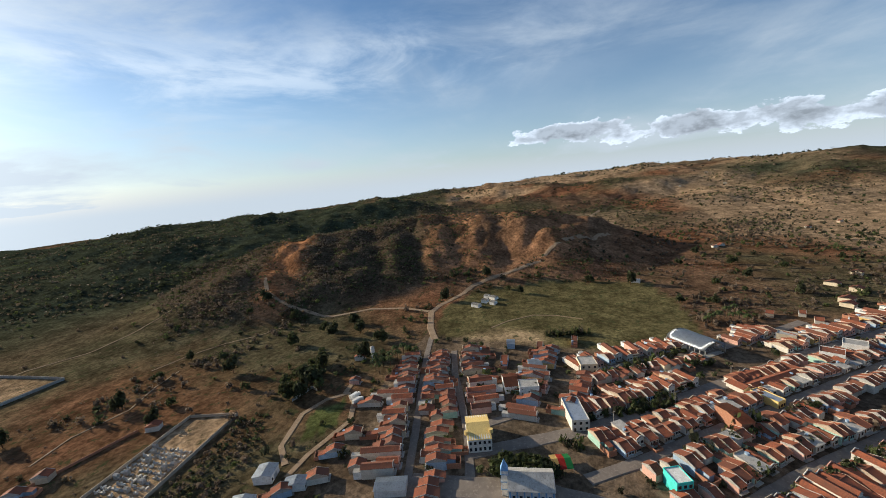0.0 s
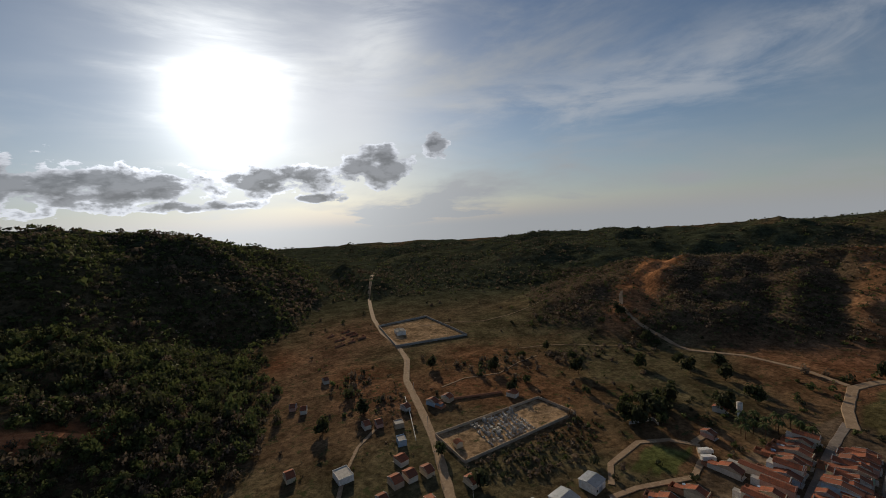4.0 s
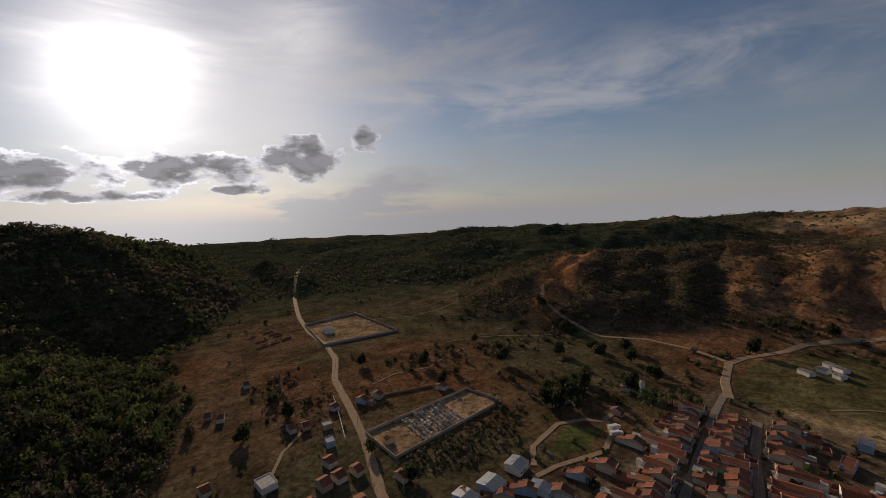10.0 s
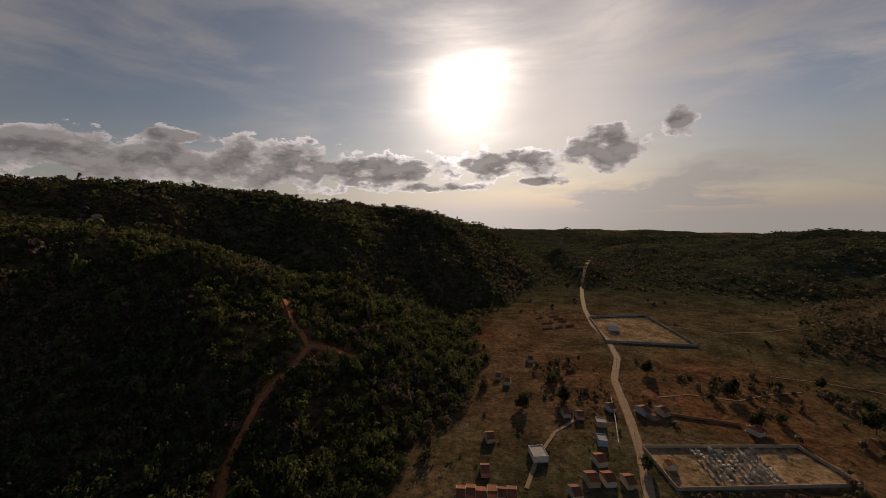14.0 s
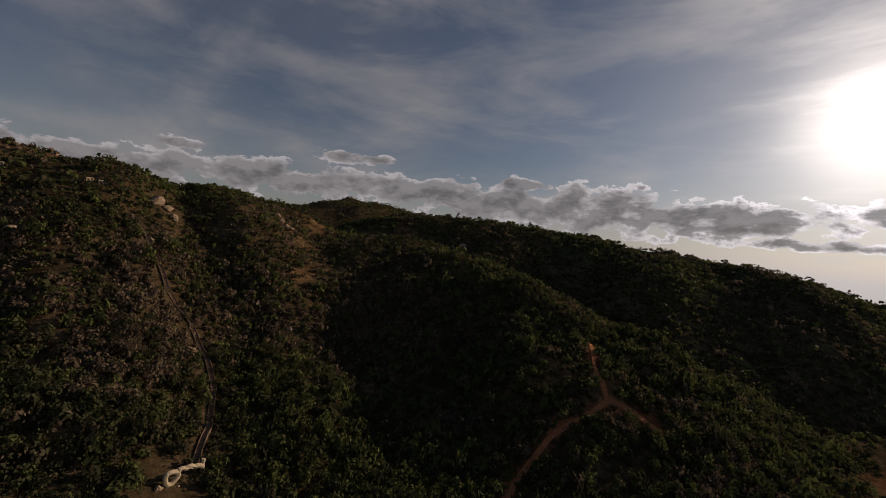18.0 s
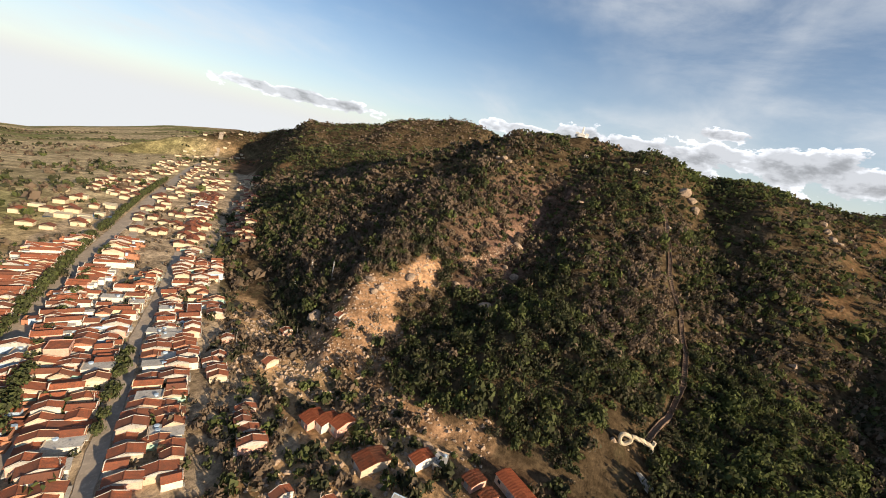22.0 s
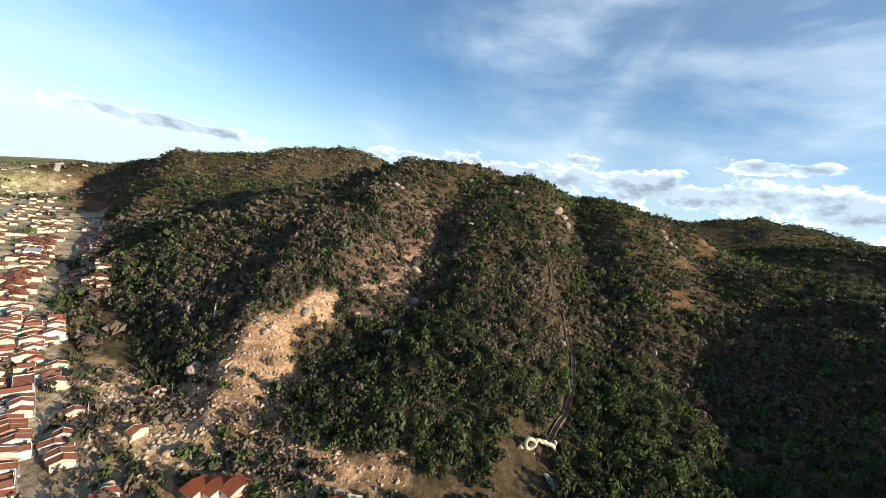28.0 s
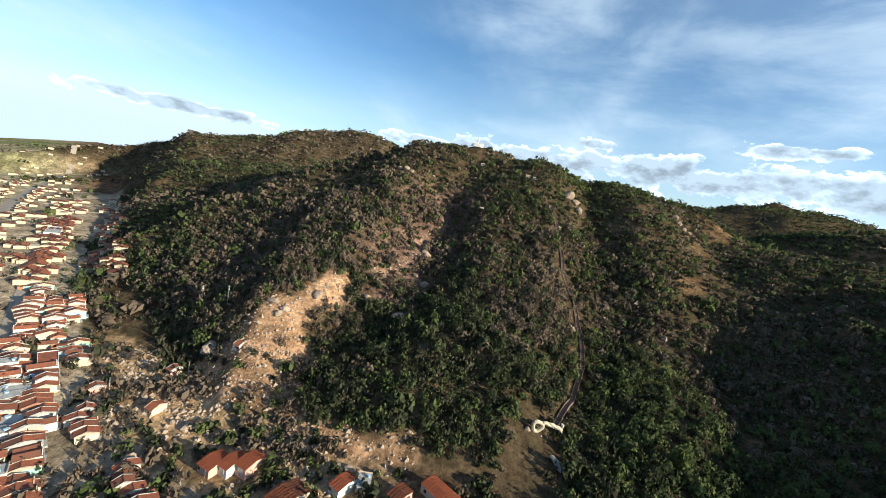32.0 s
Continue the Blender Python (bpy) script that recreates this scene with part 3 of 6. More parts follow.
def ribbon(name, pts, width, material, label, lift=0.25, kind="structure", step=4.0, cat="road"):
    """A road laid over the ground along a line of (x, y)."""
    line, width = [], width * TRUE
    for (x0, y0), (x1, y1) in zip(pts, pts[1:]):
        n = max(1, int(math.hypot(x1 - x0, y1 - y0) / step))
        line += [(x0 + (x1 - x0) * i / n, y0 + (y1 - y0) * i / n) for i in range(n)]
    line.append(pts[-1])
    verts, faces = [], []
    for i, (x, y) in enumerate(line):
        a, b = line[max(0, i - 2)], line[min(len(line) - 1, i + 2)]
        l = math.hypot(b[0] - a[0], b[1] - a[1]) + 1e-6
        nx, ny = -(b[1] - a[1]) / l, (b[0] - a[0]) / l
        wob = width / 2 * (1 + 0.22 * float(vnoise(np.array(i * 0.37 + x), np.array(3.1))))
        zs = [float(land(x + nx * wob * f, y + ny * wob * f)) for f in (-1, 0, 1)]
        for f, z in zip((-1.15, -1, 0, 1, 1.15), (zs[0] - 0.3, zs[0], max(zs[1], (zs[0] + zs[2]) / 2), zs[2], zs[2] - 0.3)):
            verts.append((x + nx * wob * f, y + ny * wob * f, z + lift))
        if i:
            k = i * 5
            faces += [(k - 5 + q, k - 4 + q, k + 1 + q, k + q) for q in range(4)]
    ob = mesh_object(name, verts, faces, material)
    return tagged(ob, label, cat, kind=kind)

# ---- roads ----
ribbon("dirt_road", [(63, 105), (66, 118), (78, 150), (86, 178), (97, 222), (113, 255), (120, 287), (124, 330), (136, 385), (150, 432), (172, 500), (205, 575), (240, 660)], 5.0, DIRT,
       "pale unpaved country road along the valley")
ribbon("dirt_road", [(232, 55), (252, 62), (284, 68), (300, 64), (345, 41), (372, 8), (394, -20), (440, -62), (478, -104)], 5.5, DIRT, "pale unpaved lane past the meadow")
ribbon("dirt_road", [(286, 70), (295, 92), (296, 122), (280, 148), (288, 190), (300, 216), (322, 232)], 4.0, DIRT, "pale dirt track skirting the knoll")
ribbon("dirt_road", [(700, -165), (740, -138), (720, -120), (780, -130), (860, -170)], 9.0, DIRT, "winding dirt road on the far slope")
ribbon("orange_path", ORANGE, 3.2, CLAY, "eroded orange dirt path over the wooded spur", 0.35, cat="path", step=3.0)
ribbon("orange_path", ORANGE_FORK, 4.2, CLAY, "bare orange clearing beside the path", 0.35, cat="path", step=3.0)
for pts, w in (([(118, 90), (128, 98), (150, 101), (162, 95), (168, 86), (160, 80), (146, 76), (124, 84), (112, 86)], 3.0), ([(168, 88), (180, 88)], 3.0),
               ([(190, 225), (212, 217), (230, 205), (244, 188), (262, 176)], 0.9), ([(110, 200), (128, 203), (150, 196), (172, 203), (190, 205)], 0.9), ([(250, 20), (262, 9), (272, -8), (270, -24), (262, -40)], 1.2),
               ([(60, 178), (48, 168), (36, 150), (28, 132)], 2.0), ([(160, 330), (190, 322), (215, 306), (240, 300), (270, 299), (300, 290)], 1.0)):
    ribbon("footpath", pts, w, DIRT, "narrow trodden dirt path", 0.22, cat="path")
STREETS = [([(236, 58), (205, 55), (172, 50), (140, 45), (95, 39)], 4.0), ([(215, 40), (190, 36), (142, 24), (90, 16)], 4.2),
           ([(128, 22), (136, 0), (143, -20), (160, -52), (176, -80), (205, -130), (235, -190), (268, -250)], 8.0),
           ([(143, 22), (152, 6)], 5.0), ([(186, -28), (196, -48), (210, -88), (230, -128), (250, -160)], 7.0),
           ([(118, -18), (126, -34), (140, -58), (152, -80), (170, -112), (200, -165)], 6.0), ([(100, -40), (112, -62), (128, -88), (150, -130)], 5.0),
           ([(63, 105), (72, 90), (84, 74), (95, 62)], 6.0), ([(112, 40), (112, 0), (106, -22)], 12.0)]
for n, (pts, w) in enumerate(STREETS):
    ribbon("street", pts, w, ASPHALT, "grey cobbled street between the house rows", 0.14 + 0.03 * n)
WEST_STREETS = [([(-20, -120), (-62, -166), (-85, -203), (-154, -277), (-260, -392), (-417, -565), (-600, -740), (-794, -927)], 10.0),
                ([(-40, -85), (-57, -106), (-76, -128), (-97, -155), (-144, -204), (-236, -309)], 6.0),
                ([(-28, -98), (-46, -125), (-71, -159), (-113, -206), (-188, -301), (-260, -392)], 5.5)]
for n, (pts, w) in enumerate(WEST_STREETS):
    ribbon("street", pts, w, COBBLE, "long grey paved street through the town", 0.16 + 0.04 * n)


# ---- houses ----
def box(bm, x0, x1, y0, y1, z0, z1):
    v = [bm.verts.new(p) for p in ((x0, y0, z0), (x1, y0, z0), (x1, y1, z0), (x0, y1, z0), (x0, y0, z1), (x1, y0, z1), (x1, y1, z1), (x0, y1, z1))]
    for f in ((3, 2, 1, 0), (4, 5, 6, 7), (0, 1, 5, 4), (1, 2, 6, 5), (2, 3, 7, 6), (3, 0, 4, 7)):
        bm.faces.new([v[i] for i in f])


def part(name, bm, material, parent=None, label=""):
    me = bpy.data.meshes.new(name)
    bm.to_mesh(me)
    bm.free()
    me.materials.append(material)
    ob = new(name, me)
    if parent:
        ob.parent = parent
    return tagged(ob, label)


def block(name, x0, x1, y0, y1, z0, z1, material, parent=None, label="", bevel=0.0):
    bm = bmesh.new()
    box(bm, x0, x1, y0, y1, z0, z1)
    if bevel:
        bmesh.ops.bevel(bm, geom=bm.edges[:], offset=bevel, segments=1, affect="EDGES")
    return part(name, bm, material, parent, label)


def gable_body(w, y0, y1, h, rise, ridge_y):
    bm = bmesh.new()
    prof = [(y0, -1.5), (y1, -1.5), (y1, h), (ridge_y, h + rise), (y0, h)]
    a = [bm.verts.new((-w / 2, y, z)) for y, z in prof]
    b = [bm.verts.new((w / 2, y, z)) for y, z in prof]
    bm.faces.new(a[::-1]), bm.faces.new(b)
    for i in range(5):
        k = (i + 1) % 5
        bm.faces.new((a[i], a[k], b[k], b[i]))
    return bm


def tiled_slope(w, low, high, ribs, thick=0.14):
    """A roof slope from its eave (y, z) up to its ridge, with rounded rows of tiles running down it."""
    bm = bmesh.new()
    length = math.hypot(high[0] - low[0], high[1] - low[1])
    up = (-(high[1] - low[1]) / length, (high[0] - low[0]) / length)
    if up[1] < 0:
        up = (-up[0], -up[1])
    rows = 3
    grid = []
    for i in range(ribs * 2 + 1):
        x = -w / 2 + w * i / (ribs * 2)
        lift = 0.032 if i % 2 else 0.0
        col = []
        for j in range(rows + 1):
            f = j / rows
            sag = -0.06 * math.sin(f * math.pi)
            col.append(bm.verts.new((x, low[0] + (high[0] - low[0]) * f + up[0] * lift, low[1] + (high[1] - low[1]) * f + up[1] * lift + sag)))
        grid.append(col)
    for i in range(len(grid) - 1):
        for j in range(rows):
            bm.faces.new((grid[i][j], grid[i + 1][j], grid[i + 1][j + 1], grid[i][j + 1]))
    under = [bm.verts.new(p) for p in ((-w / 2, low[0], low[1] - thick), (w / 2, low[0], low[1] - thick), (w / 2, high[0], high[1] - thick), (-w / 2, high[0], high[1] - thick))]
    bm.faces.new(under)
    bm.faces.new([c[0] for c in grid] + [under[1], under[0]])
    bm.faces.new([c[0] for c in ()] or [grid[0][j] for j in range(rows + 1)] + [under[3], under[0]])
    bm.faces.new([grid[-1][j] for j in range(rows + 1)] + [under[2], under[1]])
    bmesh.ops.recalc_face_normals(bm, faces=bm.faces[:])
    return bm


def opening(name, parent, x, y, z, w, h, material, frame_mat, sub):
    """A door or window set in a front wall that faces -y: a proud surround with the leaf or pane inside it."""
    bm = bmesh.new()
    t = 0.12
    box(bm, x - w / 2 - t, x + w / 2 + t, y - 0.05, y + 0.1, z + h, z + h + t)
    box(bm, x - w / 2 - t, x - w / 2, y - 0.05, y + 0.1, z, z + h)
    box(bm, x + w / 2, x + w / 2 + t, y - 0.05, y + 0.1, z, z + h)
    box(bm, x - w / 2 - t, x + w / 2 + t, y - 0.1, y + 0.1, z - 0.12, z)
    ob = part(name, bm, frame_mat, parent)
    block(sub, x - w / 2, x + w / 2, y - 0.025, y + 0.05, z, z + h, material, ob)
    return ob


def row_house(w, d, h, wall_mat, label, back=True, tank=False, tall=False, two_door=False, roof_mat=None):
    """A terraced house, its front at y = 0 facing -y and its ridge along the street."""
    roof_mat = roof_mat or TILE
    root = new("house")
    tagged(root, label, "house", "terraced houses of the town")
    rise = d * 0.17
    part("wall", gable_body(w - 0.02, 0, d, h, rise, d * 0.5), wall_mat, root)
    part("roof_slope", tiled_slope(w, (-0.5, h - 0.12), (d * 0.5, h + rise + 0.12), int(w / 0.55)), roof_mat, root)
    part("roof_slope", tiled_slope(w, (d + 0.5, h - 0.12), (d * 0.5, h + rise + 0.12), int(w / 0.55)), roof_mat, root)
    bm = bmesh.new()
    bmesh.ops.create_cone(bm, cap_ends=True, segments=8, radius1=0.2, radius2=0.2, depth=w, matrix=Matrix.Translation((0, d * 0.5, h + rise + 0.13)) @ Matrix.Rotation(radians(90), 4, "Y"))
    part("ridge_cap", bm, roof_mat, root)
    opening("door", root, -w * 0.28, -0.02, 0.0, 0.95, 2.1, WOOD, PLASTERS[0], "door_leaf")
    opening("window", root, w * 0.05, -0.02, 1.0, 1.1, 1.1, GLASS, WOOD, "pane")
    if two_door:
        opening("door", root, w * 0.34, -0.02, 0.0, 0.9, 2.1, WOOD, PLASTERS[0], "door_leaf")
    else:
        opening("window", root, w * 0.34, -0.02, 1.0, 0.9, 1.1, GLASS, WOOD, "pane")
    for sx in (-w / 2, w / 2 - 0.16):
        bm = bmesh.new()
        prof = [(-0.1, h - 0.4), (-0.1, h + 0.14), (d * 0.5, h + rise + 0.36), (d + 0.1, h + 0.14), (d + 0.1, h - 0.4)]
        a = [bm.verts.new((sx, y, z)) for y, z in prof]
        b = [bm.verts.new((sx + 0.16, y, z)) for y, z in prof]
        bm.faces.new(a[::-1]), bm.faces.new(b)
        for i in range(5):
            q = (i + 1) % 5
            bm.faces.new((a[i], a[q], b[q], b[i]))
        part("party_wall", bm, (BRICK, CONCRETE, PLASTERS[4])[int(w * 10) % 3], root)
    block("plinth", -w / 2, w / 2, -0.9, 0.0, -0.6, 0.14, CONCRETE, root)
    if tall:
        block("parapet", -w / 2, w / 2, -0.12, 0.1, h - 0.2, h + 1.0, wall_mat, root)
    if back:
        lean = d * 0.45
        bm = bmesh.new()
        box(bm, -w * 0.5 + 0.05, w * 0.12, d, d + lean, -1.0, h * 0.72)
        part("annex", bm, BRICK if tank else wall_mat, root)
        part("annex_roof", tiled_slope(w * 0.66, (d + lean + 0.3, h * 0.74), (d, h * 0.95), int(w * 0.66 / 0.55)), roof_mat, root).location.x = -w * 0.19
        bm = bmesh.new()
        y1 = d + lean * 1.6
        box(bm, -w / 2, -w / 2 + 0.18, d + lean, y1, -1.0, 1.9)
        box(bm, w / 2 - 0.18, w / 2, d, y1, -1.0, 1.9)
        box(bm, -w / 2 + 0.18, w / 2 - 0.18, y1 - 0.18, y1, -1.0, 1.9)
        part("yard_wall", bm, BRICK, root)
    if tank:
        bm = bmesh.new()
        bmesh.ops.create_cone(bm, cap_ends=True, segments=14, radius1=0.65, radius2=0.8, depth=1.1, matrix=Matrix.Translation((w * 0.3, d + 1.2, 3.1)))
        box(bm, w * 0.3 - 0.6, w * 0.3 + 0.6, d + 0.6, d + 1.8, -1, 2.55)
        part("water_tank", bm, PLASTERS[6], root, "pale blue roof water tank")
    return root


def gable_front_house(w, d, h, wall_mat, label, flat_part=True):
    """A house whose gable looks on the street; front at y = 0 facing -y."""
    root = tagged(new("house"), label, "house", "terraced houses of the town")
    rise = w * 0.2
    turned = pose(0, d / 2, 0, 0, 0, 90)
    part("wall", gable_body(d, -w / 2, w / 2, h, rise, 0), wall_mat, root).matrix_basis = turned
    for s in (-1, 1):
        part("roof_slope", tiled_slope(d + 0.6, (s * (w / 2 + 0.3), h - 0.08), (0, h + rise + 0.12), int(d / 0.55)), TILE, root).matrix_basis = turned
    bm = bmesh.new()
    prof = [(-w / 2 - 0.1, h - 0.2), (w / 2 + 0.1, h - 0.2), (w / 2 + 0.1, h + 0.5), (0, h + rise + 0.8), (-w / 2 - 0.1, h + 0.5)]
    a = [bm.verts.new((x, -0.1, z)) for x, z in prof]
    b = [bm.verts.new((x, 0.12, z)) for x, z in prof]
    bm.faces.new(a), bm.faces.new(b[::-1])
    for i in range(5):
        q = (i + 1) % 5
        bm.faces.new((a[q], a[i], b[i], b[q]))
    part("front_gable", bm, wall_mat, root)
    opening("door", root, -w * 0.25, -0.04, 0.0, 0.95, 2.1, WOOD, PLASTERS[0], "door_leaf")
    opening("window", root, w * 0.2, -0.04, 1.0, 1.2, 1.1, GLASS, WOOD, "pane")
    if flat_part:
        block("rear_room", -w / 2, w * 0.1, d, d + 3.2, -1, 2.7, WHITEWASH, root)
        block("rear_roof", -w / 2 - 0.1, w * 0.1 + 0.1, d, d + 3.3, 2.704, 2.86, CONCRETE, root)
    block("plinth", -w / 2, w / 2, -0.9, -0.1, -0.6, 0.14, CONCRETE, root)
    return root



def flat_roofed():
    root = tagged(new("house"), "small house with a bare concrete roof slab", "house", "terraced houses of the town")
    block("wall", -2.9, 2.9, 0, 8, -1.5, 3.3, PLASTERS[0], root)
    block("roof_slab", -3.0, 3.0, -0.5, 8.1, 3.304, 3.46, CONCRETE, root)
    block("parapet", -3.0, 3.0, 7.9, 8.1, 3.464, 4.1, PLASTERS[4], root)
    opening("door", root, -1.4, -0.02, 0, 0.95, 2.1, WOOD, PLASTERS[0], "door_leaf")
    opening("window", root, 1.2, -0.02, 1.0, 1.3, 1.1, GLASS, WOOD, "pane")
    bm = bmesh.new()
    bmesh.ops.create_cone(bm, cap_ends=True, segments=14, radius1=0.6, radius2=0.75, depth=1.0, matrix=Matrix.Translation((1.6, 6, 3.97)))
    part("water_tank", bm, PLASTERS[6], root, "pale blue roof water tank")
    return root


HOUSES = []
for k, (w, d, h, mat, lab) in enumerate((
        (4.6, 7.2, 3.3, 0, "whitewashed terraced house with a clay tile roof"), (5.0, 7.6, 3.1, 1, "cream terraced house with a clay tile roof"),
        (5.4, 7.4, 3.5, 0, "white street house with an orange tile roof"), (4.6, 7.0, 3.0, 2, "pink terraced house with a weathered tile roof"),
        (5.8, 7.6, 3.6, 4, "sand-coloured house with a wide tile roof"), (4.6, 9.0, 3.2, 3, "ochre terraced house with a tile roof and tank"),
        (5.2, 8.5, 3.4, 6, "pale blue terraced house with a tile roof"), (5.0, 9.5, 3.9, 1, "cream house with a street parapet and tile roof"),
        (4.4, 8.0, 3.0, 5, "mint green terraced house with a tile roof"), (5.6, 10.0, 3.3, 0, "deep white house with a tile roof and yard"))):
    HOUSES.append((w, d, row_house(w, d, h, PLASTERS[mat], lab, back=k > 4, tank=k in (5, 7), tall=k == 7, two_door=k in (1, 4))))
for w, d, h, mat, lab, flat_part in ((4.6, 7.4, 3.6, 0, "white gabled street house with a tile roof", False), (5.0, 7.6, 3.4, 1, "cream gabled street house with a tile roof", False),
                                     (4.6, 13.0, 4.2, 0, "deep white gabled house with a flat rear room", True), (4.8, 11.5, 3.6, 2, "pink gabled house with a flat rear room", True)):
    HOUSES.append((w, d, gable_front_house(w, d, h, PLASTERS[mat], lab, flat_part)))
HOUSES.append((5.8, 8.0, flat_roofed()))
SHALLOW, DEEP = (0, 1, 2, 3, 4, 6, 8, 3, 10, 11, 10, 14), (5, 6, 7, 8, 9, 12, 13, 12, 13, 12)
USED = [False] * len(HOUSES)
rng = random.Random(5)
FAR_HOUSE, DISTANT = 172.0, []


def stand(x, y, z, turn, size=TRUE):
    """The pose, on the plan, of a thing built in metres."""
    return pose(x, y, z, 0, 0, turn) @ Matrix.Scale(size, 4)


def again(ob, m):
    """A copy of a thing at exactly the pose m."""
    c = copy_thing(ob, m)
    c.matrix_basis = m
    return c


def place(ob, x, y, turn, z=None, size=TRUE):
    """Set a thing down, its front (its -y side) turned by so many degrees."""
    ob.matrix_basis = stand(x, y, float(land(x, y)) if z is None else z, turn, size)
    return ob


def house_row(x0, y0, x1, y1, side=1, gap=0.06, setback=0.5, picks=None):
    """Fill a street front from one corner to the other; side: 1 puts the houses to the left of that line."""
    length, ang = math.hypot(x1 - x0, y1 - y0), math.atan2(y1 - y0, x1 - x0)
    at = 0.0
    while True:
        k = rng.choice(picks or range(len(HOUSES)))
        w, d, proto = HOUSES[k]
        w = w * TRUE
        if at + w > length:
            break
        s = at + w / 2
        off = side * (setback + rng.choice((0, 0.2, 0.5, 1.2, 2.0, 3.2))) * TRUE
        x = x0 + math.cos(ang) * s - math.sin(ang) * off
        y = y0 + math.sin(ang) * s + math.cos(ang) * off
        turn = math.degrees(ang) + (0 if side > 0 else 180) + rng.uniform(-2.5, 2.5)
        z = float(land(x, y)) + rng.choice((0, 0, 0.3, 0.6, 1.0))
        m = stand(x, y, z, turn) @ Matrix.Diagonal((1.0, rng.uniform(0.85, 1.55), rng.choice((0.8, 0.85, 0.9, 1.0, 1.0, 1.2)), 1.0))
        if math.hypot(x, y) > FAR_HOUSE:
            DISTANT.append((k, m))
        elif USED[k]:
            again(proto, m)
        else:
            proto.matrix_basis = m
            USED[k] = True
        at += w + (gap if rng.random() < 0.8 else rng.uniform(0.8, 4.0))


def both_sides(pts, width, skip=(), left=None, right=None):
    for i, ((x0, y0), (x1, y1)) in enumerate(zip(pts, pts[1:])):
        if i in skip:
            continue
        l = math.hypot(x1 - x0, y1 - y0)
        nx, ny = -(y1 - y0) / l, (x1 - x0) / l
        o = width * TRUE / 2 + 0.7
        house_row(x0 + nx * o, y0 + ny * o, x1 + nx * o, y1 + ny * o, 1, picks=left)
        house_row(x0 - nx * o, y0 - ny * o, x1 - nx * o, y1 - ny * o, -1, picks=right)


def set_house(k, x, y, turn, dz=0.0):
    ob = HOUSES[k][2]
    z = float(land(x, y)) + dz
    if USED[k]:
        ob = again(ob, stand(x, y, z, turn))
    else:
        ob.matrix_basis = stand(x, y, z, turn)
        USED[k] = True
    return ob


# town to the east: rows along the streets
house_row(206, 57.3, 112, 44.3, -1, picks=DEEP)
house_row(206, 53.0, 150, 47.0, 1, picks=SHALLOW)
house_row(150, 42, 98, 36, 1, picks=SHALLOW)
house_row(212, 42.4, 150, 28.6, -1, picks=SHALLOW)
house_row(212, 37.2, 186, 32.2, 1, picks=DEEP)
house_row(178, 30.4, 150, 23.2, 1, picks=DEEP)
both_sides(STREETS[2][0][2:5], 8.0, left=DEEP, right=SHALLOW)
both_sides(STREETS[2][0][5:], 8.0, left=DEEP, right=SHALLOW)
house_row(181, -86, 203, -126, -1, picks=SHALLOW)
both_sides(STREETS[4][0][:3], 7.0, left=DEEP, right=SHALLOW, skip=(2,))
house_row(216, -112, 232, -138, 1, picks=DEEP)
both_sides(STREETS[5][0][1:], 6.0, left=SHALLOW, right=SHALLOW)
both_sides(STREETS[6][0], 5.0, left=SHALLOW, right=DEEP)
house_row(148, -4, 214, -20, 1, picks=DEEP)
house_row(150, -22, 186, -34, 1, picks=SHALLOW)
for k, x, y, turn in ((9, 113, 70, 20), (6, 126, 70, 18), (7, 136, 66, 10), (2, 127, 58, 190), (4, 118, 58, 8), (9, 159, 66, 5), (5, 98, 84, 40), (6, 106, 80, 30),
                      (0, 262, -167, 60), (2, 250, -168, 60), (4, 263, -150, 60), (6, 249, -184, 60), (9, 477, -223, 30), (0, 470, -214, 10), (2, 574, -368, 0), (4, 604, -423, 20),
                      (8, 222, -10, 80), (6, 204, 10, 85), (5, 229, -30, 80), (3, 178, 84, 0), (0, 205, 92, 10)):
    set_house(k, x, y, turn)
# valley houses beside the country road
for k, x, y, turn in ((1, 18, 165, 185), (2, 59, 149, 190), (0, 57, 185, 180), (3, 63, 183, 175), (0, 80, 190, 190), (3, 31, 227, 160), (0, 35, 220, 165), (0, 54, 253, 180), (6, 94, 187, 200), (4, 103, 186, 200),
                      (2, 135, 169, 200), (1, 76, 122, 185), (3, 0, 123, 180), (0, 5, 124, 182), (4, 52, 138, 185), (2, 58, 138, 186), (1, 65, 137, 186), (0, 84, 97, 240), (3, 14, 143, 180), (0, 44, 131, 185)):
    set_house(k, x, y, turn)
house_row(60, 121, 32, 122.5, 1, picks=(0, 1, 3, 4))
house_row(24, 130, 3, 132, 1, picks=(0, 3, 1))
house_row(66, 108, 36, 112, 1, picks=SHALLOW)
house_row(30, 110, 10, 114, 1, picks=(0, 3))
# town to the west
WS = WEST_STREETS
both_sides(WS[0][0][:4], 10.0, left=DEEP, right=DEEP)
both_sides(WS[1][0][:5], 6.0, left=SHALLOW, right=SHALLOW)
both_sides(WS[2][0][:4], 5.5, left=SHALLOW, right=SHALLOW)
house_row(-72, -92, -102, -130, 1, picks=SHALLOW)
house_row(-104, -138, -138, -184, 1, picks=SHALLOW)
house_row(-150, -196, -186, -232, 1, picks=SHALLOW)
house_row(-98, -120, -128, -158, 1, picks=SHALLOW)
house_row(-138, -166, -176, -212, 1, picks=SHALLOW)
house_row(-40, -150, -130, -262, 1, picks=DEEP)
house_row(-24, -170, -118, -280, -1, picks=DEEP)
house_row(-62, -78, -84, -108, 1, picks=SHALLOW)
house_row(-76, -76, -92, -98, -1, picks=(0, 3, 10))
house_row(-50, -72, -40, -58, -1, picks=SHALLOW)
house_row(-99, -106, -112, -122, 1, picks=SHALLOW)
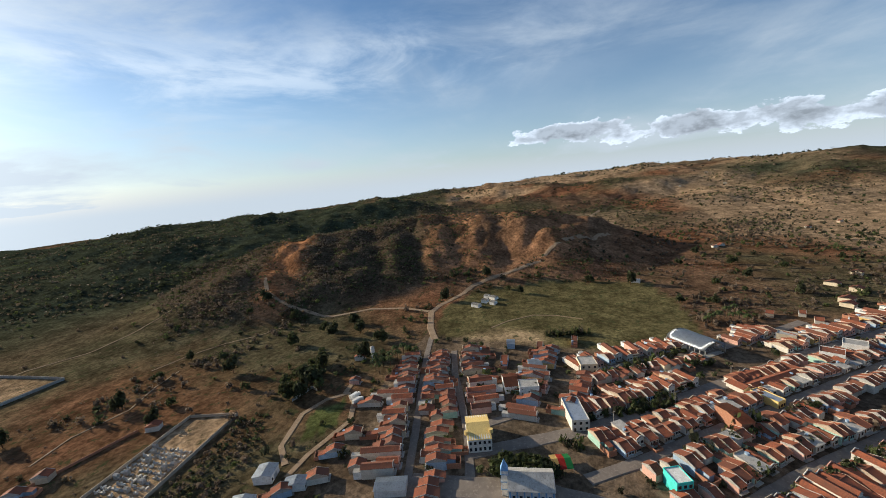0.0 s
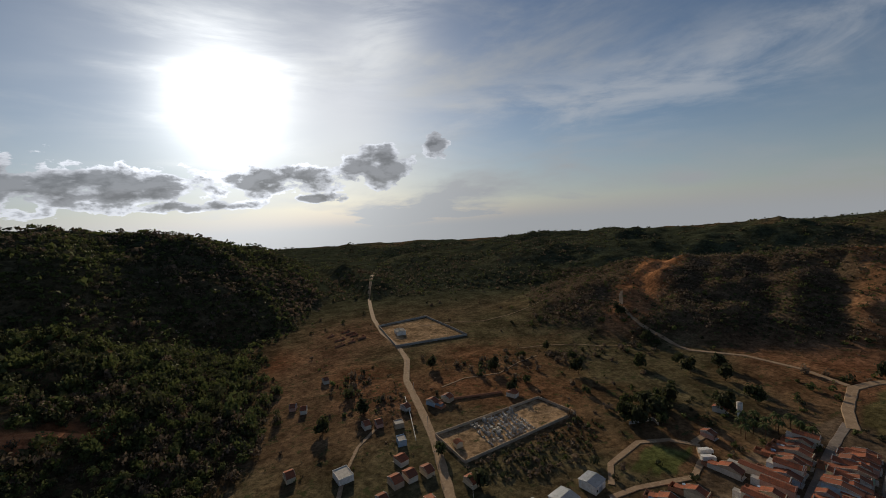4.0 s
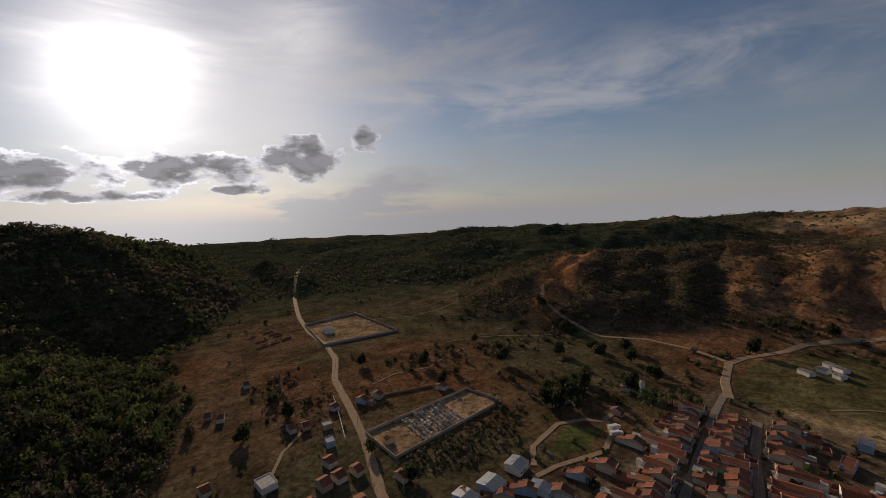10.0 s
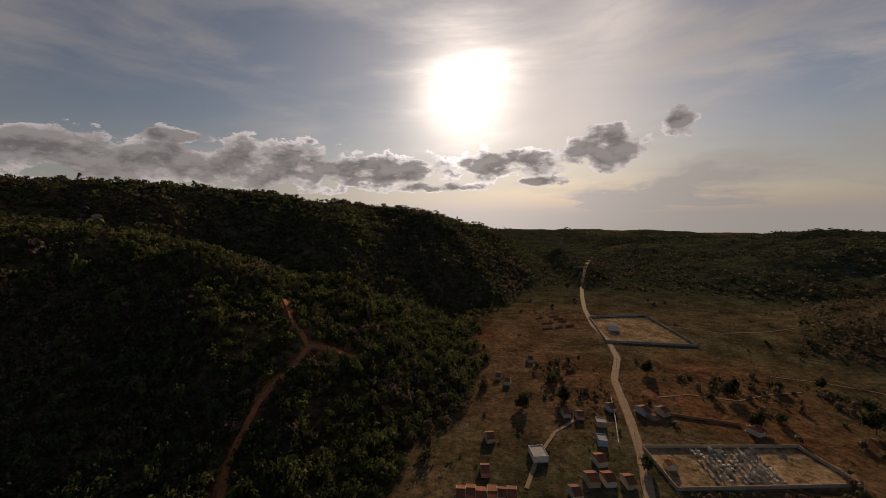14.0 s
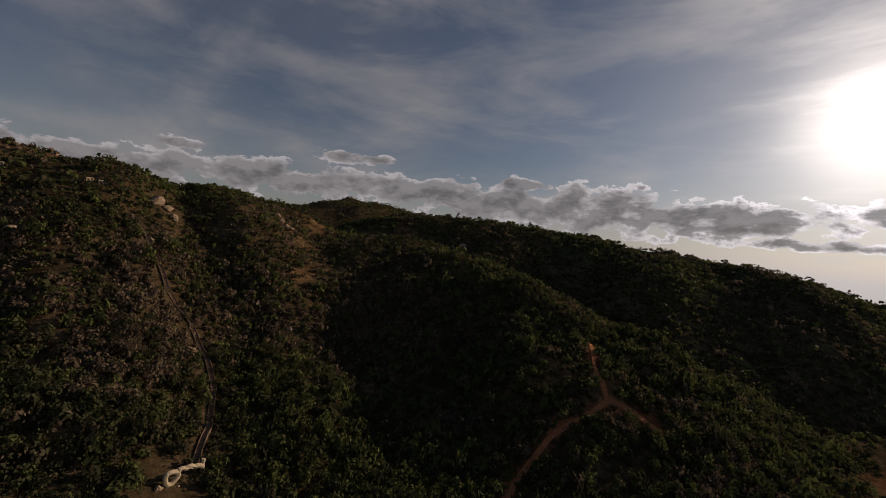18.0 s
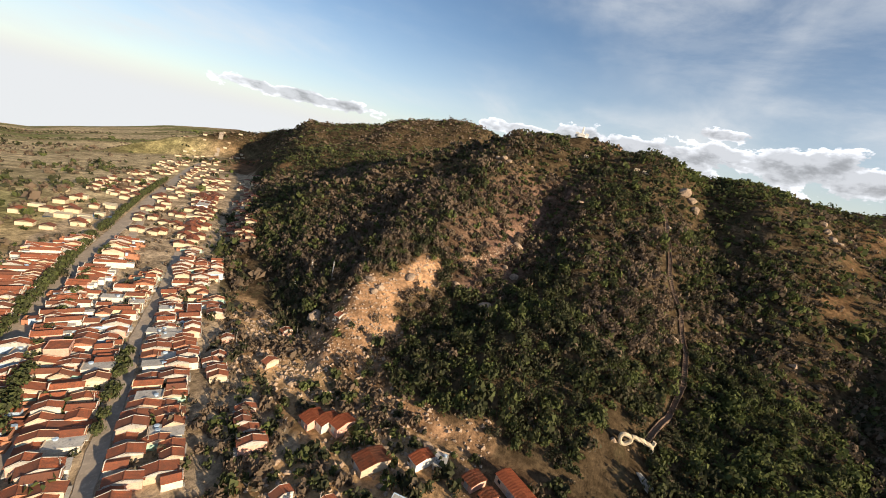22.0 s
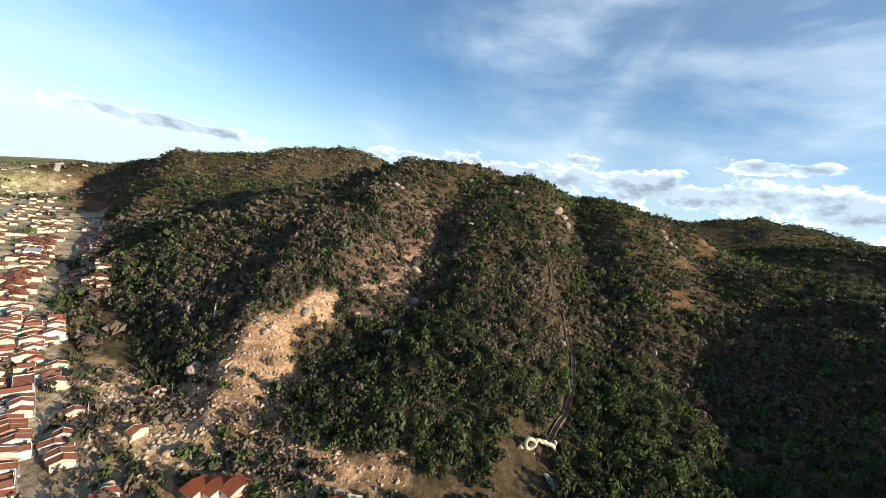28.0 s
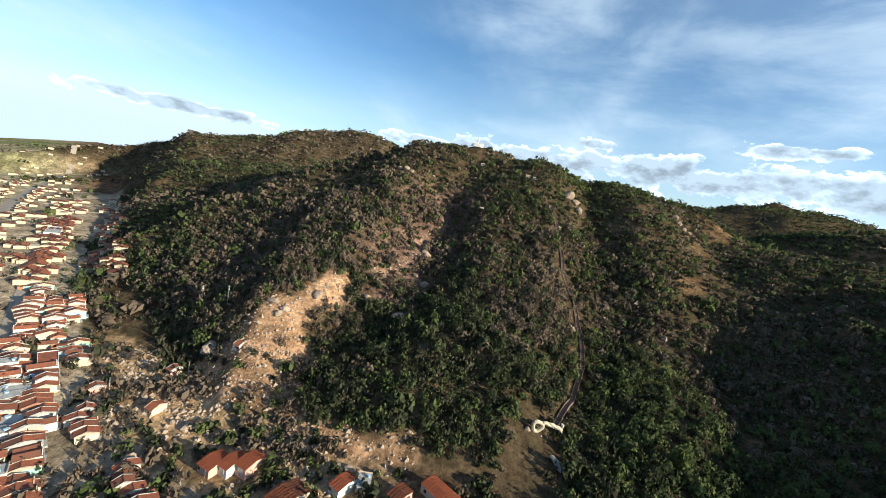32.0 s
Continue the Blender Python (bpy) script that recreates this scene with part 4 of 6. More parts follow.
house_row(-131, -146, -146, -164, 1, picks=SHALLOW)
house_row(-160, -182, -182, -208, 1, picks=SHALLOW)
# huts below the slide
for k, x, y, turn, dz in ((3, -116, -131, 60, 0), (3, -138, -118, 70, 0), (0, -150, -97, 80, 0), (1, -114, -104, 80, 0), (14, -107, -22, 100, 0), (1, -74, -44, 70, 0), (0, -70, -56, 70, 0)):
    set_house(k, x, y, turn, dz)


# ---- other buildings ----
def flat_house(w, d, h, wall, roof, label, name="building", storeys=1, cat="house", windows=3):
    """A building with a flat concrete or sheet roof behind a low parapet; front at y = 0 facing -y."""
    root = tagged(new(name), label, cat)
    block("wall", -w / 2, w / 2, 0, d, -1.5, h, wall, root)
    block("roof", -w / 2 + 0.15, w / 2 - 0.15, 0.15, d - 0.15, h + 0.004, h + 0.12, roof, root)
    bm = bmesh.new()
    box(bm, -w / 2, w / 2, -0.05, 0.15, h + 0.004, h + 0.5)
    box(bm, -w / 2, w / 2, d - 0.15, d + 0.05, h + 0.004, h + 0.5)
    box(bm, -w / 2, -w / 2 + 0.15, 0.15, d - 0.15, h + 0.004, h + 0.5)
    box(bm, w / 2 - 0.15, w / 2, 0.15, d - 0.15, h + 0.004, h + 0.5)
    part("parapet", bm, wall, root)
    for s in range(storeys):
        z = s * h / storeys
        for i in range(windows):
            x = -w / 2 + w * (i + 0.5) / windows
            if s == 0 and i == 0:
                opening("door", root, x, -0.02, z, 1.0, 2.1, WOOD, wall, "door_leaf")
            else:
                opening("window", root, x, -0.02, z + 1.0, 1.1, 1.2, GLASS, WOOD, "pane")
    return root


def shed(w, d, h, wall, roof, label, name="shed", rise=0.8):
    """A shed under a single folded sheet roof."""
    root = tagged(new(name), label, "shed")
    part("wall", gable_body(w, 0, d, h, rise, d / 2), wall, root)
    for y in (-0.4, d + 0.4):
        bm = bmesh.new()
        n = int(w / 0.5)
        a = [bm.verts.new((-w / 2 - 0.3 + (w + 0.6) * i / n, y, h - 0.05 + 0.07 * (i % 2))) for i in range(n + 1)]
        b = [bm.verts.new((-w / 2 - 0.3 + (w + 0.6) * i / n, d / 2, h + rise + 0.08 + 0.07 * (i % 2))) for i in range(n + 1)]
        for i in range(n):
            bm.faces.new((a[i], a[i + 1], b[i + 1], b[i]))
        bmesh.ops.solidify(bm, geom=bm.faces[:], thickness=0.05)
        part("roof_sheet", bm, roof, root)
    opening("door", root, 0, -0.02, 0, min(3.0, w * 0.4), 2.6, METAL, wall, "door_leaf")
    opening("window", root, -w * 0.36, -0.02, 1.4, 1.0, 0.9, GLASS, WOOD, "pane")
    return root


RED_TILE = surface("new_clay_tile", mottled((0.42, 0.13, 0.06), (0.36, 0.11, 0.055), 1.2, (0.28, 0.09, 0.05)), 0.8, bump=grain(0.3, 0.06))
place(shed(15, 6.5, 3.4, PLASTERS[4], RED_TILE, "open hall with a long bright red tile roof", "hall", rise=0.6), -110.2, 1.3, 55, size=0.95)
for w, x, y, dz, m in ((5.5, -97, -69, 0.0, PLASTERS[2]), (4.5, -98.5, -64, 0.4, PLASTERS[0]), (5.0, -100, -59, 0.9, PLASTERS[2])):
    place(shed(w, 8, 3.2, m, RED_TILE, "hillside house with a red tile roof and terrace", "house", rise=1.0), x, y, 72, float(land(x, y)) + dz, size=0.95)
place(shed(7, 11, 3.2, PLASTERS[4], TILE, "hillside house with a dark tile roof and open yard", "house", rise=1.0), -92, -44, 60, size=0.95)
place(shed(4.5, 8, 3.4, WHITEWASH, RED_TILE, "small white hillside house with a tile roof", "house", rise=0.8), -103, -30, 62, size=0.95)
place(shed(5, 7, 2.8, PLASTERS[2], TILE, "half-ruined hillside house with patched roof", "house", rise=0.6), -106, -12, 60, size=0.95)
place(shed(4, 6, 2.6, BRICK, TILE, "roofed remains of a brick hillside hut", "house", rise=0.5), -103, -6, 60, size=0.95)
place(flat_house(8, 10, 3.2, WHITEWASH, CONCRETE, "unplastered house with a pale flat concrete roof", storeys=1), 36, 154, 185)
place(flat_house(5, 7, 3.4, PLASTERS[6], CONCRETE, "grey two-room house with a flat concrete roof"), 66, 162, 170)
place(flat_house(6, 6, 3.0, PLASTERS[4], CONCRETE, "small sand-coloured house with a flat roof"), 71, 176, 170)
place(shed(9, 9, 4.2, WHITEWASH, METAL, "white warehouse with a pale blue metal roof"), 112, 90, 10)
place(shed(10, 10, 4.0, PLASTERS[6], METAL, "blue-grey warehouse with a folded metal roof"), 97, 89, 8)
place(shed(7, 11, 3.8, PLASTERS[6], METAL, "pale blue shed with a metal roof"), 86, 90, 8)
place(shed(6, 9, 4.2, BLUEWASH, TILE, "blue-walled shed with a clay tile roof"), 77, 90, 8)
place(shed(6, 10, 3.4, WHITEWASH, METAL, "white shed with a grey corrugated roof"), 109, 76, 14)
place(shed(14, 8, 3.6, WHITEWASH, METAL, "long house with a grey corrugated sheet roof"), 112, 46, 98)
place(flat_house(12, 9, 6.0, WHITEWASH, CONCRETE, "white two-storey building with a bare concrete terrace", storeys=2), 174, -1, 95)
place(flat_house(9, 22, 6.2, PLASTERS[0], METAL, "white two-storey building with a long grey roof", storeys=2), 143, -20, 278)
place(flat_house(11, 12, 6.4, PLASTERS[1], CONCRETE, "cream two-storey house with a pale roof terrace", storeys=2), 188, -31, 275)
place(flat_house(7, 9, 6.5, TURQUOISE, WHITEWASH, "turquoise two-storey building with a white flat roof", storeys=2), 113, -45, 285)
place(shed(6, 8, 4.5, PLASTERS[6], METAL, "blue-grey shed with a metal roof by the meadow"), 223, 7, 90)
place(shed(9, 16, 5.0, WHITEWASH, TILE, "large white house with a broad red tile roof", rise=2.2), 181, 8, 100)
place(shed(9, 14, 4.6, WHITEWASH, METAL, "white house under a pale sheet roof"), 197, -5, 95)
place(flat_house(12, 10, 5.5, WHITEWASH, TILE, "white two-storey corner house", storeys=2), 206, -145, 55)
place(flat_house(12, 10, 6.0, WHITEWASH, CONCRETE, "bright white two-storey house", storeys=2), 214, -160, 55)
place(flat_house(11, 8, 5.6, PLASTERS[1], CONCRETE, "cream two-storey house with a green awning", storeys=2), 226, -138, 55)
place(flat_house(6, 14, 4.0, YELLOW, METAL, "yellow-fronted warehouse between the house rows"), 161, -98, 300)
place(shed(7, 17, 7.0, BRICK, TILE, "tall bare-brick gabled house with a tile roof", rise=1.2), 143, -77, 285)
# bright block west of the foot of the hill, a walled court with white walls
place(flat_house(16, 8, 4.0, WHITEWASH, TILE, "white walled compound with a tile roof", windows=5), -122, -160, 52)
place(flat_house(30, 12, 5.0, WHITEWASH, CONCRETE, "long white public building", windows=9), -262, -338, 45)
place(flat_house(12, 9, 4.5, YELLOW, CONCRETE, "yellow house by the tree-lined avenue"), -64, -196, 50)
place(flat_house(9, 9, 7.0, PLASTERS[2], TILE, "pinkish two-storey block with a tile roof", storeys=2), -76, -156, 230)


def yellow_hall():
    root = tagged(new("building"), "ornate building with a yellow gable roof and white front", "building")
    part("wall", gable_body(10, 0, 17, 6.5, 2.2, 8.5), WHITEWASH, root)
    for low, high in (((-0.3, 6.4), (8.5, 8.9)), ((17.3, 6.4), (8.5, 8.9))):
        part("roof_slope", tiled_slope(10.4, low, high, 10), YELLOW, root)
    for s in (-1, 1):
        bm = bmesh.new()
        bmesh.ops.create_cone(bm, cap_ends=True, segments=12, radius1=1.0, radius2=0.9, depth=1.6, matrix=Matrix.Translation((5.3 * s, 3.5, 7.6)))
        part("turret", bm, YELLOW, root)
        block("gallery", -5 + 5.02 * (s + 1) - 0.3 * (s < 0), -5 + 5.02 * (s + 1) + 0.3 * (s > 0), 1, 16, 2.8, 3.1, WHITEWASH, root)
    for i in range(5):
        opening("window", root, -4 + 2 * i, -0.02, 1.0, 1.0, 1.6, GLASS, WHITEWASH, "pane")
        opening("window", root, -4 + 2 * i, -0.02, 4.0, 1.0, 1.4, GLASS, WHITEWASH, "pane")
    return root


place(yellow_hall(), 129, 17.5, 281, size=0.86)


def church():
    root = tagged(new("church"), "white church with blue trim and a weathered grey roof", "church")
    part("nave", gable_body(16, 0, 11, 6.5, 2.8, 5.5), WHITEWASH, root)
    for low, high in (((-0.5, 6.3), (5.5, 9.5)), ((11.5, 6.3), (5.5, 9.5))):
        part("roof_slope", tiled_slope(16.6, low, high, 18), CONCRETE, root)
    for i in range(7):
        block("pilaster", -7.8 + 2.5 * i, -7.2 + 2.5 * i, -0.35, 0, -0.5, 6.3, BLUEWASH, root)
        if i < 6:
            opening("window", root, -6.2 + 2.5 * i, -0.02, 2.0, 0.9, 2.2, GLASS, BLUEWASH, "pane")
    tower = block("tower", -10.6, -8.0, 4.0, 7.0, -0.5, 10.5, WHITEWASH, root)
    bm = bmesh.new()
    bmesh.ops.create_cone(bm, cap_ends=True, segments=4, radius1=2.0, radius2=0.05, depth=4.0, matrix=Matrix.Translation((-9.3, 5.5, 12.5)) @ Matrix.Rotation(radians(45), 4, "Z"))
    part("spire", bm, BLUEWASH, tower)
    for z in (3.0, 6.0, 9.0):
        block("belt", -10.75, -7.85, 3.85, 7.15, z, z + 0.25, BLUEWASH, tower)
    return root


place(church(), 106, 0, 271, size=0.86)


def gym():
    root = tagged(new("sports_hall"), "sports hall under a shiny vaulted metal roof", "sports hall")
    w, l, h = 20.0, 30.0, 5.0
    bm = bmesh.new()
    n, m = 18, 8
    grid = [[bm.verts.new((-math.cos(math.pi * i / n) * w / 2, l * j / m, h + math.sin(math.pi * i / n) * 4.6)) for j in range(m + 1)] for i in range(n + 1)]
    for i in range(n):
        for j in range(m):
            bm.faces.new((grid[i][j], grid[i + 1][j], grid[i + 1][j + 1], grid[i][j + 1]))
    bmesh.ops.solidify(bm, geom=bm.faces[:], thickness=0.15)
    for f in bm.faces:
        f.smooth = True
    part("vault", bm, METAL, root)
    for s in (-1, 1):
        block("side_wall", s * w / 2 - 0.15, s * w / 2 + 0.15, 0, l, -1, 2.2, PLASTERS[4], root)
        for j in range(m + 1):
            block("column", s * (w / 2 - 0.3) - 0.2, s * (w / 2 - 0.3) + 0.2, l * j / m - 0.2, l * j / m + 0.2, -1, h + 0.8, CONCRETE, root)
    block("end_wall", -w / 2 + 0.3, w / 2 - 0.3, l - 0.3, l, -1, 3.5, PLASTERS[6], root)
    block("court", -w / 2 + 0.5, w / 2 - 0.5, 0, l - 0.4, -0.5, 0.12, CONCRETE, root)
    for i in range(5):
        a = 0.25 + 0.125 * i
        block("tie_bar", -w / 2 * (1 - 0.4 * i / 4), w / 2 * (1 - 0.4 * i / 4), -0.05, 0.05, h + 0.9 * i, h + 0.9 * i + 0.12, METAL, root)
    return root


place(gym(), 207, -95, 300)


def school():
    root = tagged(new("school"), "long school with red tile roofs round a courtyard", "school")
    for x, y, turn, l in ((0, 0, 0, 38), (0, 15, 180, 38), (-19, 7.5, 90, 10), (19, 7.5, 270, 10)):
        wing = new("wing")
        wing.parent = root
        wing.matrix_basis = pose(x, y, 0, 0, 0, turn)
        part("wall", gable_body(l, 0, 6.5, 3.4, 1.2, 3.25), PLASTERS[0], wing)
        part("roof_slope", tiled_slope(l + 1, (-0.9, 3.2), (3.25, 4.7), int(l / 0.6)), TILE, wing)
        part("roof_slope", tiled_slope(l + 1, (7.4, 3.2), (3.25, 4.7), int(l / 0.6)), TILE, wing)
        for i in range(int(l / 3.2)):
            part_x = -l / 2 + 1.6 + 3.2 * i
            bm = bmesh.new()
            box(bm, part_x - 0.7, part_x + 0.7, -0.06, 0.05, 1.1, 2.3)
            part("window", bm, GLASS, wing)
    return root


place(school(), 178, -107, 298)


def tent():
    root = tagged(new("canopy_tent"), "striped red, yellow and green fairground canopy", "tent")
    for i, m in enumerate((YELLOW, RED, surface("green_cloth", mottled((0.05, 0.28, 0.08), (0.04, 0.22, 0.07), 1.0), 0.7))):
        bm = bmesh.new()
        x0 = -4.5 + 3 * i
        pts = [(x0, 0, 2.6), (x0 + 3, 0, 2.6), (x0 + 3, 5, 4.4), (x0, 5, 4.4), (x0 + 3, 10, 2.6), (x0, 10, 2.6)]
        v = [bm.verts.new(p) for p in pts]
        bm.faces.new((v[0], v[1], v[2], v[3])), bm.faces.new((v[3], v[2], v[4], v[5]))
        bmesh.ops.solidify(bm, geom=bm.faces[:], thickness=0.06)
        part("cloth", bm, m, root)
    for x in (-4.4, 4.4):
        for y in (0.1, 9.9):
            block("pole", x - 0.06, x + 0.06, y - 0.06, y + 0.06, -0.5, 2.7, METAL, root)
    return root


place(tent(), 120, -11, 280)


# ---- walled grounds ----
def wall_run(name, pts, h, material, label, thick=0.3, closed=True):
    root = tagged(new(name), label, "wall", kind="structure")
    for (x0, y0), (x1, y1) in zip(pts, pts[1:] + (pts[:1] if closed else [])):
        l, a = math.hypot(x1 - x0, y1 - y0), math.atan2(y1 - y0, x1 - x0)
        n = max(1, int(l / 6))
        for i in range(n):
            s0, s1 = l * i / n, l * (i + 1) / n - 0.02
            mx, my = x0 + math.cos(a) * (s0 + s1) / 2, y0 + math.sin(a) * (s0 + s1) / 2
            bm = bmesh.new()
            half = (s1 - s0) / 2
            t, top = thick * TRUE / 2, h * TRUE
            box(bm, -half, half, -t, t, -1.0, top)
            box(bm, -half, -half + 0.26, -t - 0.06, t + 0.06, -1.0, top + 0.09)
            ob = part("wall_panel", bm, material, root)
            ob.matrix_basis = pose(mx, my, float(land(mx, my)), 0, 0, math.degrees(a))
    return root


wall_run("wall_cemetery", [(81, 156), (145, 156), (148, 133), (81, 131)], 1.9, PLASTERS[4], "pale sand-coloured cemetery wall with short piers")
wall_run("wall_lot", LOT, 2.4, CONCRETE, "grey block wall round a bare lot")
wall_run("wall_roadside", [(72, 158), (79, 178), (86, 200)], 1.8, WHITEWASH, "low white wall along the road", closed=False)
wall_run("wall_paddock", [(96, 186), (134, 173)], 1.6, BRICK, "low brick field wall", closed=False)
wall_run("wall_meadow_house", [(160, 112), (172, 108), (170, 104)], 2.0, CONCRETE, "broken grey garden wall", closed=False)


def tomb(kind):
    root = tagged(new("tomb"), ("white marble tomb with a headstone", "small white tomb with a cross", "grey concrete tomb slab", "white tomb chapel with a gabled top")[kind], "tomb", "tombs in the cemetery")
    w, l, h = ((1.1, 2.2, 0.8), (0.9, 1.9, 0.5), (1.2, 2.3, 0.6), (1.7, 2.3, 2.0))[kind]
    m = (PLASTERS[0], CONCRETE, CONCRETE, PLASTERS[4])[kind]
    block("base", -w / 2 - 0.15, w / 2 + 0.15, -l / 2 - 0.15, l / 2 + 0.15, -0.3, 0.15, CONCRETE, root)
    block("chest", -w / 2, w / 2, -l / 2, l / 2, 0.15, h, m, root, bevel=0.05)
    if kind == 3:
        part("gable", gable_body(l + 0.2, -w / 2 - 0.1, w / 2 + 0.1, 0.02, 0.7, 0), CONCRETE, root).matrix_basis = pose(0, 0, h, 0, 0, 90)
    else:
        block("headstone", -w / 2, w / 2, l / 2 - 0.2, l / 2, h, h + 0.9, m, root, bevel=0.03)
        block("cross", -0.06, 0.06, l / 2 - 0.14, l / 2 - 0.06, h + 0.9, h + 1.5, m, root)
        block("cross_arm", -0.3, 0.3, l / 2 - 0.14, l / 2 - 0.06, h + 1.15, h + 1.3, m, root)
    return root


TOMBS = [tomb(k) for k in range(4)]
first = [True] * 4
for i in range(11):
    for j in range(9):
        if rng.random() < 0.8:
            k = rng.choice((0, 0, 1, 1, 2, 3))
            x, y = 98 + i * 2.4 + j * 0.25 + rng.uniform(-0.3, 0.3), 135.5 + j * 2.25 + rng.uniform(-0.2, 0.2)
            m = stand(x, y, 0.02, rng.choice((0, 90, 180)) + rng.uniform(-5, 5))
            if first[k]:
                TOMBS[k].matrix_basis, first[k] = m, False
            else:
                again(TOMBS[k], m)
place(shed(4, 4.5, 3.0, PLASTERS[1], TILE, "small cemetery chapel with a tile roof", "chapel"), 87, 143, 90)
place(shed(11, 8, 3.2, WHITEWASH, CONCRETE, "white-roofed shed in the walled lot"), 140, 318, 80, size=1.0)
for x, y, t_, w in ((296, 33, 60, 9), (306, 27, 66, 7), (313, 20, 52, 8), (301, 20, 60, 6), (318, 26, 60, 5)):
    place(shed(w, 6, 3.2, WHITEWASH, CONCRETE, "white farm building with a pale sheet roof", "farm_building"), x, y, t_)
place(shed(9, 7, 3.0, WHITEWASH, METAL, "small farmhouse with a pale roof by the meadow"), 348, -97, 70)


def water_tower(r, h, label):
    root = tagged(new("water_tower"), label, "water tower")
    for name, r0, r1, z0, z1, m in (("shaft", r * 0.8, r * 0.8, -1.0, h * 0.6, WHITEWASH), ("tank", r, r, h * 0.6, h, WHITEWASH), ("lid", r * 1.05, r * 0.3, h, h + 0.5, CONCRETE)):
        bm = bmesh.new()
        bmesh.ops.create_cone(bm, cap_ends=True, segments=20, radius1=r0, radius2=r1, depth=z1 - z0, matrix=Matrix.Translation((0, 0, (z0 + z1) / 2)))
        part(name, bm, m, root)
    for z in (h * 0.15, h * 0.3, h * 0.45):
        bm = bmesh.new()
        bmesh.ops.create_cone(bm, cap_ends=True, segments=20, radius1=r * 0.84, radius2=r * 0.84, depth=0.3, matrix=Matrix.Translation((0, 0, z)))
        part("band", bm, CONCRETE, root)
    return root


place(water_tower(1.6, 11.0, "slim white concrete water tower with dark bands"), 204, 86, 0)
place(water_tower(3.6, 9.0, "broad white cylindrical water tank"), -81, -17, 0)
place(flat_house(9, 9, 5.0, PLASTERS[6], CONCRETE, "grey pump house with a flat concrete roof"), -82, -25, 95)
for i in range(3):
    bm = bmesh.new()
    bmesh.ops.create_cone(bm, cap_ends=True, segments=18, radius1=1.0, radius2=1.2, depth=1.7, matrix=Matrix.Translation((0, 0, 0.85)))
    bmesh.ops.create_cone(bm, cap_ends=True, segments=18, radius1=1.25, radius2=0.5, depth=0.4, matrix=Matrix.Translation((0, 0, 1.9)))
    ob = part("water_tank", bm, PLASTERS[6])
    place(tagged(ob, "round pale blue plastic water tank", "water tank", "tanks by the wood"), -103 - 1.8 * i, 18 + 2.4 * i, 0)


# ---- ruins in the field beside the country road ----
for rx, ry, w, d, turn in ((78, 318, 9, 6, 12), (90, 322, 7, 6, 12), (100, 326, 8, 6, 14), (82, 334, 10, 7, 10), (97, 340, 8, 7, 12), (80, 350, 7, 6, 16), (94, 356, 9, 6, 10)):
    ca, sa = math.cos(radians(turn)), math.sin(radians(turn))
    corner = [(rx + ca * u - sa * v, ry + sa * u + ca * v) for u, v in ((0, 0), (w, 0), (w, d), (0, d))]
    wall_run("ruined_foundation", corner[:3 + rng.randrange(2)], rng.uniform(0.9, 2.2), BRICK, "roofless brick shell of an unfinished house", 0.25, closed=False)

# ---- on the hill ----
def on_hill(az, r):
    x, y = polar(az, r)
    return x, y, float(land(x, y))


def monument():
    root = tagged(new("monument"), "white hilltop monument on a stepped plinth", "monument")
    for i in range(3):
        block("plinth_step", -4 + i, 4 - i, -4 + i, 4 - i, -2.0 + 0.6 * i * (i > 0), 0.6 * (i + 1), WHITEWASH, root)
    block("shaft", -0.9, 0.9, -0.7, 0.7, 1.8, 7.4, WHITEWASH, root, bevel=0.2)
    block("head", -0.55, 0.55, -0.5, 0.5, 7.4, 8.9, WHITEWASH, root, bevel=0.3)
    for s in (-1, 1):
        block("side_wall", 5 * s - 1.5, 5 * s + 1.5, -1, 1, -2, 2.6, WHITEWASH, root)
    return root


def crest(az, r0=300, r1=520):
    """The skyline of the hill at a bearing."""
    r = np.arange(r0, r1, 2.0)
    a = radians(az)
    z = land(r * math.sin(a), r * math.cos(a))
    k = int(np.argmax((z - EYE[2]) / r))
    return r[k] * math.sin(a), r[k] * math.cos(a), float(z[k])


CLEARINGS = []
x, y, z = crest(-94.3)
CLEARINGS.append((x, y, 11.0))
CLEARINGS.append((x * 0.965, y * 0.965, 11.0))
CLEARINGS.append((x * 0.93, y * 0.93, 9.0))
monument().matrix_basis = stand(x, y, z + 1.0, 90, 1.0)
for az, el in ((-93, 3.0), (-86.5, 2.6), (-85.5, 2.5)):
    x, y, z = sight(az, el)
    ob = flat_house(5, 4, 2.6, PLASTERS[1], CONCRETE, "small pale pilgrims' shelter on the hilltop", "shelter", cat="shelter", windows=2)
    ob.matrix_basis = stand(x, y, z, 90)
    CLEARINGS.append((x, y, 5.0))


